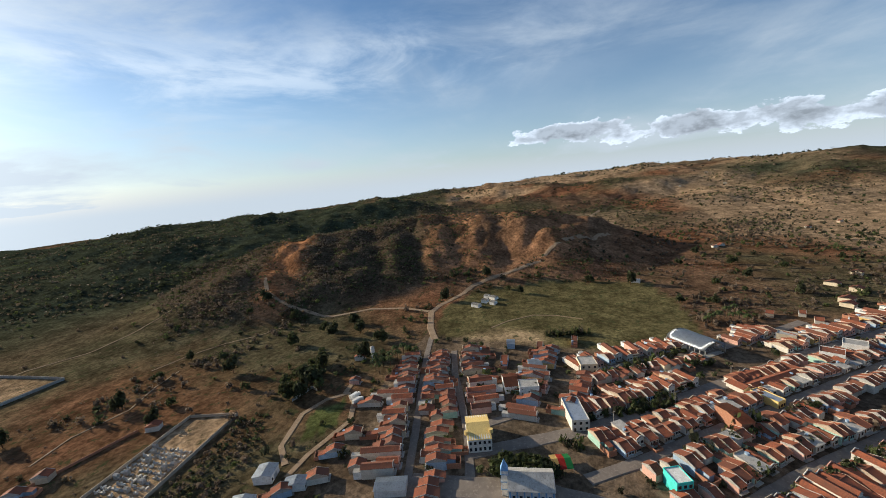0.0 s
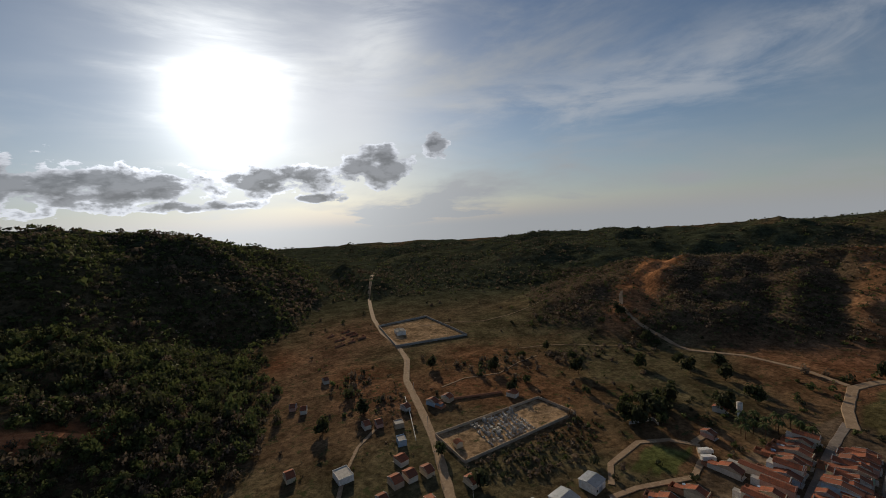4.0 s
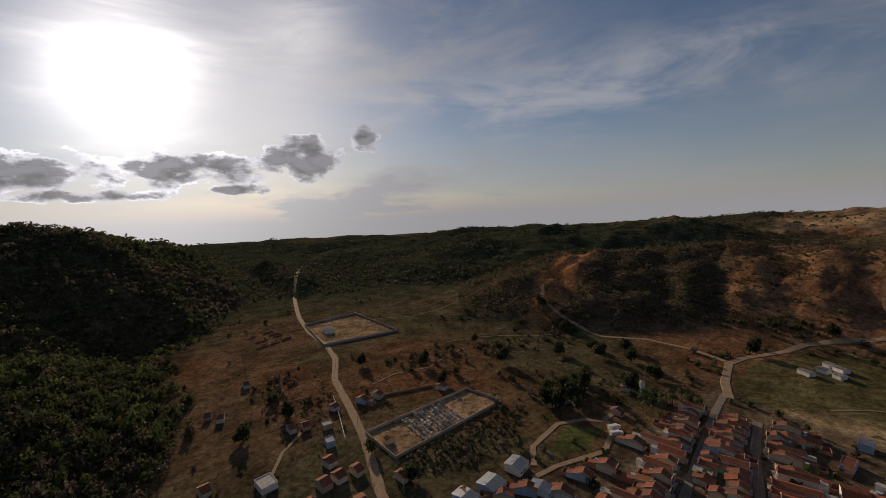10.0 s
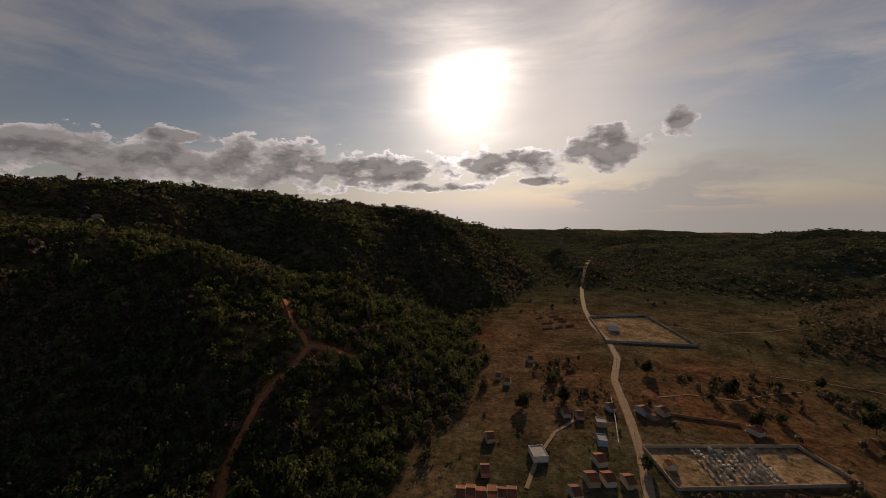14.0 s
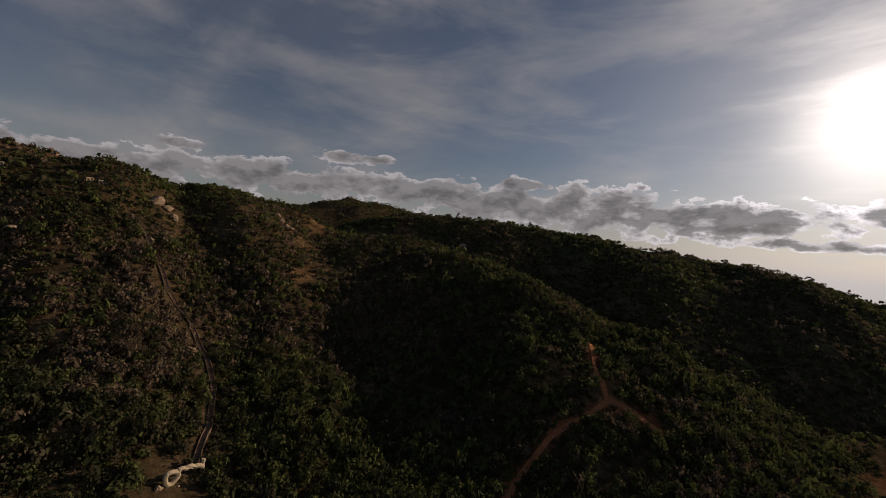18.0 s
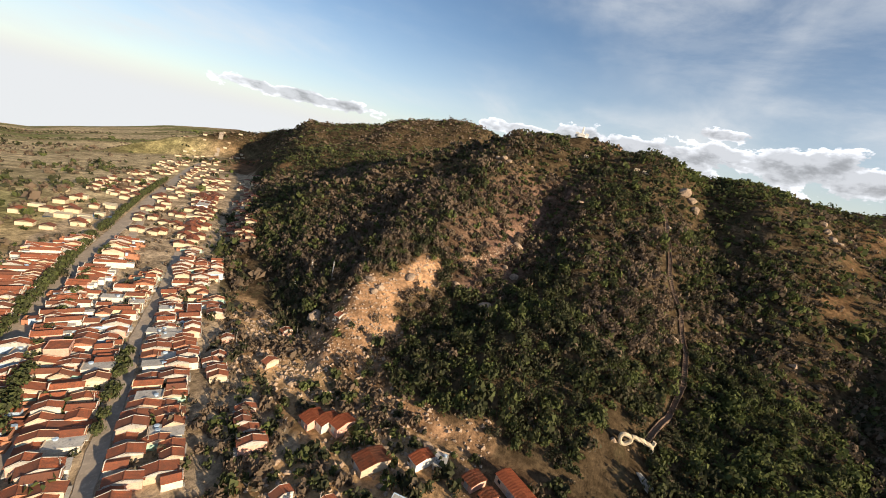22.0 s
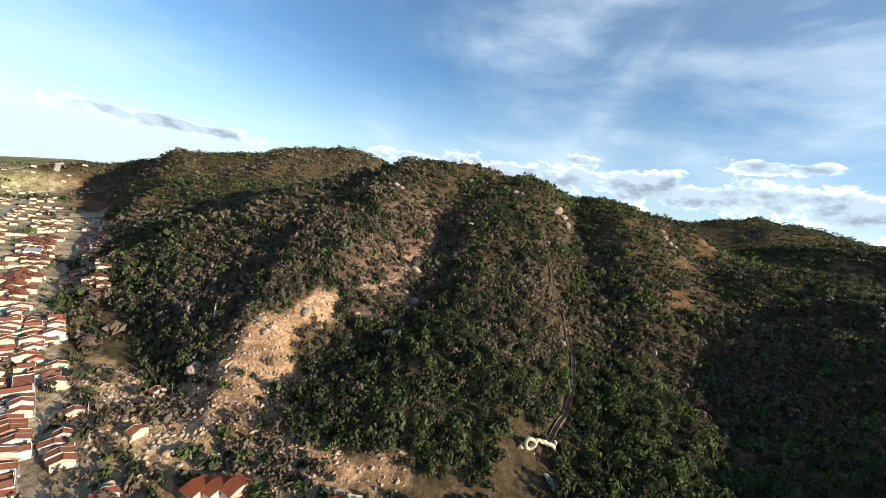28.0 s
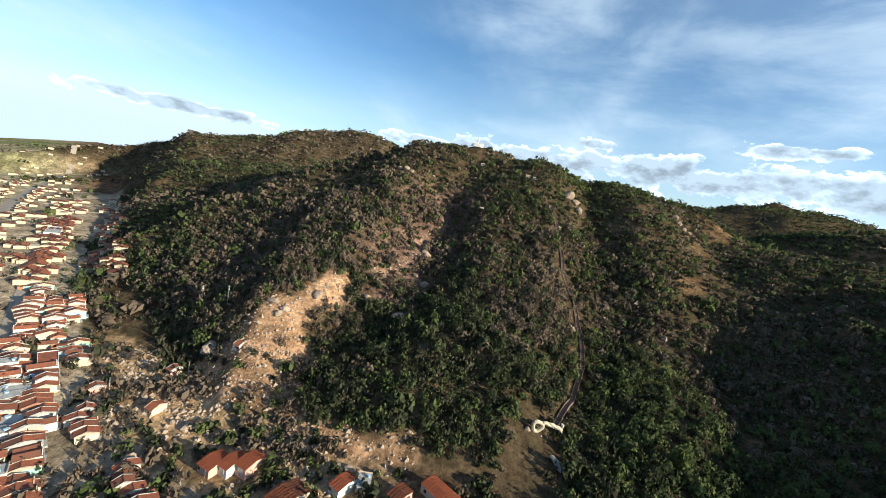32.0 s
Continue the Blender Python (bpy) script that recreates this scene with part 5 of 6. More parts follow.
def mast(h, label):
    root = tagged(new("radio_mast"), label, "mast")
    for s in range(3):
        a = s * 2.094
        bm = bmesh.new()
        bmesh.ops.create_cone(bm, cap_ends=True, segments=6, radius1=0.09, radius2=0.05, depth=h + 1, matrix=Matrix.Translation((0.3 * math.cos(a), 0.3 * math.sin(a), h / 2 - 0.5)))
        part("leg", bm, METAL, root)
    for i in range(int(h / 1.5)):
        bm = bmesh.new()
        box(bm, -0.3, 0.3, -0.3, 0.3, 1.5 * i + 1, 1.5 * i + 1.1)
        part("brace", bm, METAL, root)
    bm = bmesh.new()
    bmesh.ops.create_cone(bm, cap_ends=True, segments=14, radius1=0.45, radius2=0.1, depth=0.3, matrix=Matrix.Translation((0.5, 0, h * 0.8)) @ Matrix.Rotation(radians(90), 4, "Y"))
    part("dish", bm, WHITEWASH, root)
    block("cabinet", -1.0, 1.0, 0.8, 2.4, -1, 2.0, PLASTERS[4], root)
    return root


for az, el, h in ((-127.5, -20.6, 13), (-124.5, -21.2, 16), (-129.5, -23.0, 8)):
    x, y, z = sight(az, el)
    mast(h, "slim metal mast beside a white equipment cabinet").matrix_basis = stand(x, y, z, 60)


def lumpy_tube(pts, radius, sides=9):
    """A rough rounded bar through the points."""
    bm = bmesh.new()
    rings = []
    for k, p in enumerate(pts):
        a, b = Vector(pts[max(0, k - 1)]), Vector(pts[min(len(pts) - 1, k + 1)])
        d = (b - a).normalized()
        u = d.cross(Vector((0, 1, 0.1))).normalized()
        v = d.cross(u)
        rings.append([bm.verts.new(Vector(p) + (u * math.cos(6.2832 * j / sides) + v * math.sin(6.2832 * j / sides)) * radius * (1 + 0.45 * noise.noise(Vector(p) * 0.7 + Vector((j * 1.3, k, 0))))) for j in range(sides)])
    for r0, r1 in zip(rings, rings[1:]):
        for j in range(sides):
            bm.faces.new((r0[j], r0[(j + 1) % sides], r1[(j + 1) % sides], r1[j]))
    bm.faces.new(rings[0][::-1]), bm.faces.new(rings[-1])
    bmesh.ops.recalc_face_normals(bm, faces=bm.faces[:])
    return bm


def arch():
    root = tagged(new("rock_gate"), "cream concrete grotto gate shaped like rough rock", "gate")
    bm = bmesh.new()
    n, m = 20, 8
    rings = []
    for i in range(n):
        a = 2 * math.pi * i / n
        ring = []
        for j in range(m):
            b = 2 * math.pi * j / m
            rad = 2.3 + math.cos(b) * 0.9 + 0.25 * math.sin(3 * a + 1)
            ring.append(bm.verts.new((rad * math.cos(a), math.sin(b) * 0.9, 2.6 + rad * math.sin(a))))
        rings.append(ring)
    for i in range(n):
        for j in range(m):
            bm.faces.new((rings[i][j], rings[(i + 1) % n][j], rings[(i + 1) % n][(j + 1) % m], rings[i][(j + 1) % m]))
    part("ring", bm, PLASTERS[1], root)
    part("beam", lumpy_tube([(2.4 + 1.15 * i, 0, 4.3 - 0.035 * i * i + 0.25 * math.sin(i * 2.1)) for i in range(9)], 0.95), PLASTERS[1], root)
    part("pillar", lumpy_tube([(11.6 + 0.35 * math.sin(1.7 * i), 0, -0.8 + 1.1 * i) for i in range(6)], 0.8), PLASTERS[1], root)
    part("side_rock", lumpy_tube([(-3.0 - 0.5 * i, 0.2, -0.6 + 0.45 * i) for i in range(5)], 0.9), ROCK, root)
    return root


x, y, z = sight(-77.0, -30.6)
arch().matrix_basis = stand(x, y, z, 105, 0.88)
xr, yr, zr = sight(-73.6, -32.8)
ramp = block("ramp", -7, 7, -1.3, 1.3, -2.4, 0.5, CONCRETE, bevel=0.1)
ramp.matrix_basis = stand(xr, yr, zr + 0.3, 35)
tagged(ramp, "grey concrete ramp below the gate", "ramp")
CLEARINGS.append((xr, yr, 6.0))


# stairs up the hill: separate treads of concrete between low kerbs
stair = tagged(new("hill_stairs"), "long concrete stairway climbing the wooded hill", "stairs", kind="structure")
line = [sight(az, el) for az, el in ((-74.6, -29.0), (-73.4, -25.5), (-73.2, -21.2), (-74.4, -17.2), (-76.2, -13.3), (-79.0, -9.0), (-81.0, -3.6), (-82.8, -0.6))]
tread = bmesh.new()
box(tread, -0.9, 0.9, -0.5, 0.5, -0.9, 0.1)
for s_ in (-1, 1):
    box(tread, s_ * 1.05 - 0.12, s_ * 1.05 + 0.12, -0.6, 0.6, -0.9, 0.75)
tread_me = bpy.data.meshes.new("tread")
tread.to_mesh(tread_me)
tread.free()
tread_me.materials.append(STAIR)
for p, q in zip(line, line[1:]):
    l, a = math.hypot(q[0] - p[0], q[1] - p[1]), math.atan2(q[1] - p[1], q[0] - p[0])
    n = max(2, int(l / 1.15))
    for i in range(n):
        f = i / n
        sx, sy = p[0] + (q[0] - p[0]) * f, p[1] + (q[1] - p[1]) * f
        ob = new("tread", tread_me)
        ob.parent = stair
        ob.matrix_basis = pose(sx, sy, float(land(sx, sy)) + 0.5, 0, 0, math.degrees(a) - 90)


# ---- boulders ----
def boulder_mesh(seed):
    r = random.Random(seed)
    bm = bmesh.new()
    bmesh.ops.create_icosphere(bm, subdivisions=2, radius=1.0)
    sx, sy, sz = r.uniform(0.8, 1.4), r.uniform(0.7, 1.1), r.uniform(0.5, 0.9)
    for v in bm.verts:
        n = noise.noise(v.co * 1.3 + Vector((seed * 3.1, 0, 0)))
        c = noise.cell(v.co * 1.6 + Vector((seed, seed, 0)))
        v.co = Vector((v.co.x * sx, v.co.y * sy, v.co.z * sz)) * (1 + 0.35 * n + 0.12 * c)
    me = bpy.data.meshes.new("boulder")
    bm.to_mesh(me)
    bm.free()
    me.materials.append(ROCK)
    return me


BOULDERS = [boulder_mesh(k) for k in range(5)]


def boulder(x, y, s, label="large pale granite boulder on the slope"):
    ob = tagged(new("boulder", BOULDERS[rng.randrange(5)]), label, "boulder", "boulders on the hillside")
    ob.matrix_basis = pose(x, y, float(land(x, y)) + s * 0.25, rng.uniform(-20, 20), rng.uniform(-20, 20), rng.uniform(0, 360)) @ Matrix.Scale(s, 4)


for az, el, s in ((-103.5, 0.5, 3.2), (-102.8, 0.2, 2.6), (-104.4, 0.4, 2.4), (-104.0, -0.2, 2.0), (-80.5, 1.0, 5.0), (-79.6, 0.2, 4.5), (-78.8, -0.8, 4.0), (-66.8, 0.2, 3.5), (-66.2, -0.4, 3.0), (-67.3, 0.9, 3.0),
                  (-65.8, -0.8, 3.2), (-43, -1.2, 3.0), (-41.5, -0.9, 4.5), (-108.8, 2.2, 3.0), (-126, -26.5, 3.2), (-118, -22, 2.0), (-117.2, -21.3, 2.5), (-113, -19, 2.4), (-106, -18.6, 2.6),
                  (-99.5, -14.5, 2.4), (-98.5, -11.0, 2.6), (-98.0, -15.5, 2.8), (-101, -20.5, 3.0), (-109.5, 1.0, 2.4), (-118.8, -20.5, 2.2), (-92, -3.0, 2.5), (-91.3, -4.6, 2.8), (-72, -14, 2.0), (-76, -16.4, 2.2)):
    bx, by, _ = sight(az, el)
    CLEARINGS.append((bx, by, s * 1.5))
    boulder(bx, by, s)

HUTS = [(-97, -69), (-98, -64), (-100, -59), (-92, -44), (-103, -30), (-106, -12), (-103, -6), (-81, -17), (-82, -25), (-110, 1), (-74, -44), (-70, -56), (-114, -104), (-116, -131), (-138, -118), (-150, -97)]
for i in range(46):
    bx, by = rng.uniform(-150, -64), rng.uniform(-150, 0)
    if inside(np.array(bx), np.array(by), RUBBLE) and all(math.hypot(bx - hx, by - hy) > 9 for hx, hy in HUTS):
        boulder(bx, by, rng.uniform(0.9, 2.0), "pale granite block fallen among the rubble")

# ---- plants ----
def leaf_cloud(seed, leaves, flat=0.8, size=0.42):
    """Corner points of the leaf sprays of one crown of radius 1, standing on z = 0: an array leaves x 4 x 3."""
    r = np.random.RandomState(seed)
    lobes = r.normal(0, 0.38, (6, 3)) * (1, 1, 0.55) + (0, 0, 0.55)
    c = lobes[r.randint(0, 6, leaves)] + r.normal(0, 0.30, (leaves, 3)) * (1, 1, flat)
    c[:, 2] = np.abs(c[:, 2])
    out = c - (0, 0, 0.4) + r.normal(0, 0.35, (leaves, 3))
    out /= np.linalg.norm(out, axis=1)[:, None] + 1e-6
    side = np.cross(out, r.normal(0, 1, (leaves, 3)))
    side /= np.linalg.norm(side, axis=1)[:, None] + 1e-6
    up = np.cross(out, side)
    s = size * r.uniform(0.6, 1.25, (leaves, 1))
    a, b = side * s, up * s * r.uniform(0.45, 0.9, (leaves, 1))
    bend = out * s * 0.35
    return np.stack([c - a - bend, c - b * 0.9, c + a - bend, c + b], 1)


def spread(name, places, radii, heights, tints, material, leaves, label, size=0.42, seed=1, variants=8):
    """One object made of a bush at each place (x, y, z): kind stuff."""
    r = np.random.RandomState(seed)
    clouds = [leaf_cloud(seed * 50 + k, leaves, size=size) for k in range(variants)]
    pick = r.randint(0, variants, len(places))
    turn = r.uniform(0, 2 * math.pi, len(places))
    quads = np.array(clouds)[pick]
    c, s = np.cos(turn)[:, None, None], np.sin(turn)[:, None, None]
    x = (quads[..., 0] * c - quads[..., 1] * s) * radii[:, None, None]
    y = (quads[..., 0] * s + quads[..., 1] * c) * radii[:, None, None]
    z = quads[..., 2] * heights[:, None, None]
    co = np.stack([x, y, z], -1) + np.array(places)[:, None, None, :]
    n = co.shape[0] * co.shape[1]
    me = bpy.data.meshes.new(name)
    me.vertices.add(n * 4)
    me.loops.add(n * 4)
    me.polygons.add(n)
    me.vertices.foreach_set("co", co.astype(np.float32).ravel())
    me.loops.foreach_set("vertex_index", np.arange(n * 4, dtype=np.int32))
    me.polygons.foreach_set("loop_start", np.arange(0, n * 4, 4, dtype=np.int32))
    me.polygons.foreach_set("loop_total", np.full(n, 4, dtype=np.int32))
    t = me.attributes.new("tint", "FLOAT", "POINT")
    t.data.foreach_set("value", np.repeat(tints, co.shape[1] * 4).astype(np.float32))
    me.update(calc_edges=True)
    me.materials.append(material)
    return tagged(new(name, me), label, "shrubs", kind="stuff")


def scatter(seed, spacing, az0, az1, r0, r1, keep):
    """Jittered places in a sector of the land, those for which keep(x, y, z) exceeds a random number."""
    r = np.random.RandomState(seed)
    lim = r1
    g = np.arange(-lim, lim, spacing)
    x, y = np.meshgrid(g, g)
    x, y = (x + r.uniform(-0.5, 0.5, x.shape) * spacing).ravel(), (y + r.uniform(-0.5, 0.5, y.shape) * spacing).ravel()
    rad, az = np.hypot(x, y), np.degrees(np.arctan2(x, y))
    ok = (rad > r0) & (rad < r1) & (az > az0) & (az < az1)
    x, y = x[ok], y[ok]
    z = land(x, y)
    ok = keep(x, y, z) > r.rand(len(x))
    return np.stack([x[ok], y[ok], z[ok]], 1), r


def path_clear(x, y):
    """0 on the hill paths and the stairs, 1 away from them."""
    d1, _ = line_near(x, y, ORANGE)
    d2, _ = line_near(x, y, ORANGE_FORK)
    d3, _ = line_near(x, y, [p[:2] for p in line])
    ax, ay, _ = sight(-77.0, -30.6)
    d4, _ = line_near(x, y, [(ax - 6, ay - 2), (ax + 6, ay - 2), (ax + 15, ay - 8)])
    open_ground = np.ones(np.shape(x), bool)
    for cx_, cy_, rad in CLEARINGS:
        open_ground &= np.hypot(x - cx_, y - cy_) > rad
    return (open_ground & (d1 > 2.6) & (d2 > 4.5) & (d3 > 2.3) & (d4 > 6.0)).astype(float)


def wood_keep(x, y, z):
    f = np.maximum(np.clip((z - 1.5) / 4, 0, 1), np.clip((np.interp(y, FOOT_Y, FOOT_X) - x + fractal(x, y, 60, 3) * 34) / 26, 0, 1) * (y > 40))
    f = f * np.clip(1.0 - 0.93 * scar(x, y), 0, 1) * np.clip(1 - 0.62 * bare_patches(x, y), 0, 1)
    f = f * np.clip(0.93 + fractal(x, y, 18, 2) * 0.8, 0.35, 1)
    return f * path_clear(x, y)


def tint_of(x, y, r):
    """0 dry twigs, 0.5 dark green, 1 fresh green."""
    dry = np.clip(fractal(x + 31, y - 77, 110, 4) * 2.2 + 0.34 + 0.9 * scar(x, y) + dryness(x, y) + 0.5 * (x > 250) - 0.3 * ((y > 60) & (x < 60)), 0, 1)
    t = np.where(r.rand(len(x)) < dry * 0.75, r.uniform(0, 0.25, len(x)), r.uniform(0.35, 0.85, len(x)))
    t = t + 0.14 * ((y > 60) & (x < 60))
    return np.where(r.rand(len(x)) < 0.05, r.uniform(0.88, 1, len(x)), t)


def bushes(name, seed, spacing, az0, az1, r0, r1, keep, rad, tall, leaves, label, size=0.42, lush=0.0):
    p, r = scatter(seed, spacing, az0, az1, r0, r1, keep)
    n = len(p)
    radii = rad * r.lognormal(0, 0.28, n)
    heights = radii * tall * r.uniform(0.75, 1.3, n)
    return spread(name, p, radii, heights, np.maximum(tint_of(p[:, 0], p[:, 1], r), lush), SCRUB, leaves, label, size, seed)


bushes("hillside_scrub", 11, 3.3, -146, 8, 105, 240, wood_keep, 2.35, 1.15, 92, "dense dry thorn scrub covering the near hillside", 0.21)
bushes("hill_trees", 15, 6.6, -142, 8, 105, 330, lambda x, y, z: wood_keep(x, y, z) * np.clip(0.55 + fractal(x, y, 70, 3) * 1.4, 0.05, 0.95) * (1 - 0.8 * dryness(x, y)) * np.where(np.degrees(np.arctan2(x, y)) < -107, 0.3, 1.0) * (line_near(x, y, [p[:2] for p in line])[0] > 5.5) * (line_near(x, y, ORANGE)[0] > 6), 2.7, 1.45, 84, "small dark trees standing above the hillside scrub", 0.2)
bushes("slope_scrub", 14, 3.2, -142, 8, 240, 340, wood_keep, 2.05, 1.15, 27, "dry thorn scrub on the middle slopes", 0.36)
bushes("upper_scrub", 12, 4.3, -140, 12, 340, 640, wood_keep, 2.5, 1.0, 9, "thorn scrub on the upper slopes and ridges", 0.5)
bushes("ridge_scrub", 13, 7.4, -142, 14, 640, 1150, lambda x, y, z: np.clip((z - 8) / 10, 0, 1) * np.clip(0.9 + fractal(x, y, 60, 3), 0.1, 1), 3.4, 0.7, 5, "scrub woods on the far ridges", 0.55)


def open_keep(x, y, z):
    """Scattered bushes on the pastures, thicker along the hollows."""
    thick = np.clip(fractal(x + 11, y + 400, 90, 3) * 2.4 - 0.25, 0, 1)
    d, _ = line_near(x, y, [(150, 215), (205, 190), (240, 175), (285, 170), (290, 215), (250, 260)])
    thick = np.maximum(thick, np.clip(1.2 - d / 16, 0, 1))
    f = 0.012 + 0.5 * thick + 0.14 * (np.degrees(np.arctan2(x, y)) > 97) * (np.hypot(x, y) > 270)
    clear = np.ones(np.shape(x))
    for pts in (MEADOW, GRASS_OVAL, LOT, CEMETERY):
        clear = clear * (1 - inside(x, y, pts))
    clear = clear * (1 - inside(x, y, [(75, 66), (150, 75), (240, 62), (215, -40), (245, -130), (280, -200), (200, -290), (60, -190), (60, 66)]))
    d3, _ = line_near(x, y, [(63, 105), (78, 150), (86, 178), (97, 222), (113, 255), (120, 287), (136, 385), (172, 500), (240, 660)])
    d4, _ = line_near(x, y, [(232, 55), (284, 68), (345, 41), (394, -20), (478, -104)])
    clear = clear * (d3 > 5) * (d4 > 5) * (1 - np.clip((z - 12) / 5, 0, 1))
    return f * clear


bushes("pasture_bushes", 21, 5.0, -2, 150, 95, 720, open_keep, 1.9, 1.05, 30, "scattered thorn bushes and hedges on the pasture", 0.40)
bushes("low_scrub", 29, 3.3, -4, 150, 95, 430, lambda x, y, z: np.clip(open_keep(x, y, z) * 6, 0, 1) * np.clip(0.42 + fractal(x + 5, y + 5, 40, 3) * 1.6, 0.06, 0.95), 0.7, 0.8, 8, "low weeds and thorn tufts on the pasture", 0.5)
bushes("cactus_field", 35, 2.6, 20, 70, 95, 215, lambda x, y, z: 0.75 * inside(x, y, [(82, 128), (146, 129), (152, 118), (128, 106), (96, 108), (84, 116)]), 1.2, 0.9, 18, "low green cactus and weeds below the cemetery wall", 0.42)
bushes("roadside_scrub", 36, 3.2, -6, 60, 105, 420, lambda x, y, z: np.clip(fractal(x + 70, y, 34, 3) * 2.6 - 0.35 + 0.5 * np.clip(1 - line_near(x, y, [(78, 150), (97, 222), (120, 287), (136, 385)])[0] / 16, 0, 1), 0, 0.7) * np.clip(open_keep(x, y, z) * 9, 0, 1), 0.9, 0.85, 12, "weeds and thorn tufts along the country road", 0.46)
bushes("valley_scrub", 22, 8.6, -4, 150, 520, 1300, lambda x, y, z: np.clip(0.5 + fractal(x, y, 130, 3) * 1.4 - 0.25 * (np.degrees(np.arctan2(x, y)) > 82), 0.03, 0.95), 2.6, 0.75, 7, "scrub woods over the rolling valley sides", 0.55, 0.36)
def knoll_keep(x, y, z):
    """Thick on the dark middle ridge, patchy on the bare flank, nearly none in the gash."""
    az, r = np.degrees(np.arctan2(x, y)), np.hypot(x, y)
    wobble = fractal(x, y, 60, 3) * 3
    dense = np.where(az + wobble > 75.5, np.clip(fractal(x + 40, y, 70, 3) * 2.4 + 0.12, 0.06, 0.9), 0.95)
    gash_at = np.abs(az - 56 - (r - 400) * 0.03 + wobble * 0.3)
    return np.clip((z - 3) / 6, 0, 1) * dense * np.where(gash_at < 2.2, 0.1, 1.0)


bushes("knoll_scrub", 23, 3.3, 42, 100, 330, 620, knoll_keep, 1.35, 0.9, 9, "low grey-brown scrub on the knoll", 0.5)
bushes("far_scrub", 24, 19.0, -2, 150, 1300, 2400, lambda x, y, z: np.clip(0.45 + fractal(x, y, 260, 3) * 1.6 - 0.35 * (np.degrees(np.arctan2(x, y)) > 82), 0.03, 0.95), 5.0, 0.6, 6, "distant woods near the horizon", 0.6, 0.36)


def plain_keep(x, y, z):
    town = inside(x, y, [(-10, -60), (-90, -60), (-110, -112), (-180, -220), (-300, -330), (-480, -520), (-470, -620), (-130, -310), (-10, -200)])
    return np.where(town, 0.03, np.clip(0.07 + fractal(x, y, 110, 3) * 1.4, 0.03, 0.8))


bushes("plain_trees", 25, 9.0, -178, -126, 100, 900, lambda x, y, z: plain_keep(x, y, z) * (z < 6), 3.0, 1.0, 16, "scattered trees on the plain beyond the town", 0.5)
bushes("far_plain_trees", 26, 18.0, -178, -126, 900, 2400, lambda x, y, z: np.clip(0.08 + fractal(x, y, 240, 3) * 1.2, 0.02, 0.7), 4.6, 0.6, 7, "tree belts on the distant plain", 0.6)
def off_street(x, y):
    ok = np.ones(np.shape(x), bool)
    for pts, w in STREETS + WEST_STREETS:
        d, _ = line_near(x, y, pts)
        ok &= d > w / 2 + 0.8
    return ok


def away_from_huts(x, y):
    ok = np.ones(np.shape(x), bool)
    for hx, hy in HUTS:
        ok &= np.hypot(x - hx + 2.5, y - hy) > 6.5
    return ok


# weeds and shrubs in the rubble below the slide
bushes("rubble_shrubs", 27, 3.6, -140, -80, 70, 175, lambda x, y, z: np.clip(0.45 + fractal(x, y, 26, 3) * 2.4, 0, 0.9) * (z < 9) * away_from_huts(x, y) * (x - np.interp(y, FOOT_Y, FOOT_X) < 46) * off_street(x, y), 2.0, 1.15, 36, "shrubs among the rubble below the slide", 0.4)
bushes("yard_shrubs", 30, 4.4, -178, -120, 85, 420, lambda x, y, z: 0.34 * inside(x, y, [(-20, -80), (-80, -66), (-100, -110), (-180, -215), (-300, -320), (-330, -420), (-130, -300), (-20, -180)]) * off_street(x, y), 1.4, 1.3, 26, "garden shrubs and small trees in the back yards", 0.4)
bushes("edge_trees", 37, 4.0, -146, -120, 120, 420, lambda x, y, z: np.clip(1.1 - line_near(x, y, [(-97, -98), (-126, -134), (-160, -172), (-215, -238), (-268, -300)])[0] / 9, 0, 0.75) * off_street(x, y), 1.7, 1.3, 32, "trees and thickets along the foot of the hill", 0.38)
bushes("foot_thicket", 38, 3.4, -142, -118, 150, 330, lambda x, y, z: np.clip(1.3 - line_near(x, y, [(-150, -112), (-163, -130), (-186, -152), (-216, -190)])[0] / 13, 0, 0.9), 1.9, 1.25, 34, "green thicket at the foot of the wooded slope", 0.32, 0.4)
HEDGES = [[(154, -37), (163, -60)], [(141, -70), (148, -84), (156, -100), (164, -117)], [(189, -46), (201, -71)], [(196, -76), (198, -88)], [(122, -67), (126, -73)], [(137, -91), (141, -99)],
          [(216, -165), (219, -175)], [(134, -55), (135, -60)], [(168, 7), (172, -7)], [(184, -35), (192, -53)], [(118, 10), (120, -8)], [(136, -13), (133, -17)], [(235, -14), (238, -40)], [(150, -130), (172, -170)], [(128, -105), (140, -125)]]


def hedge_keep(x, y, z):
    near_hedge = np.zeros(np.shape(x))
    for pts in HEDGES:
        d, _ = line_near(x, y, pts)
        near_hedge = np.maximum(near_hedge, (d < 1.9) * 0.9)
    return near_hedge


bushes("street_hedge", 33, 1.5, 60, 150, 100, 300, hedge_keep, 1.35, 1.7, 34, "dark green clipped street trees and hedges", 0.34)
bushes("town_shrubs", 28, 7.0, 40, 140, 85, 260, lambda x, y, z: 0.26 * (z < 5) * off_street(x, y) * (1 - inside(x, y, CEMETERY)) * (1 - inside(x, y, MEADOW)), 1.5, 1.2, 28, "garden shrubs behind the houses", 0.4)


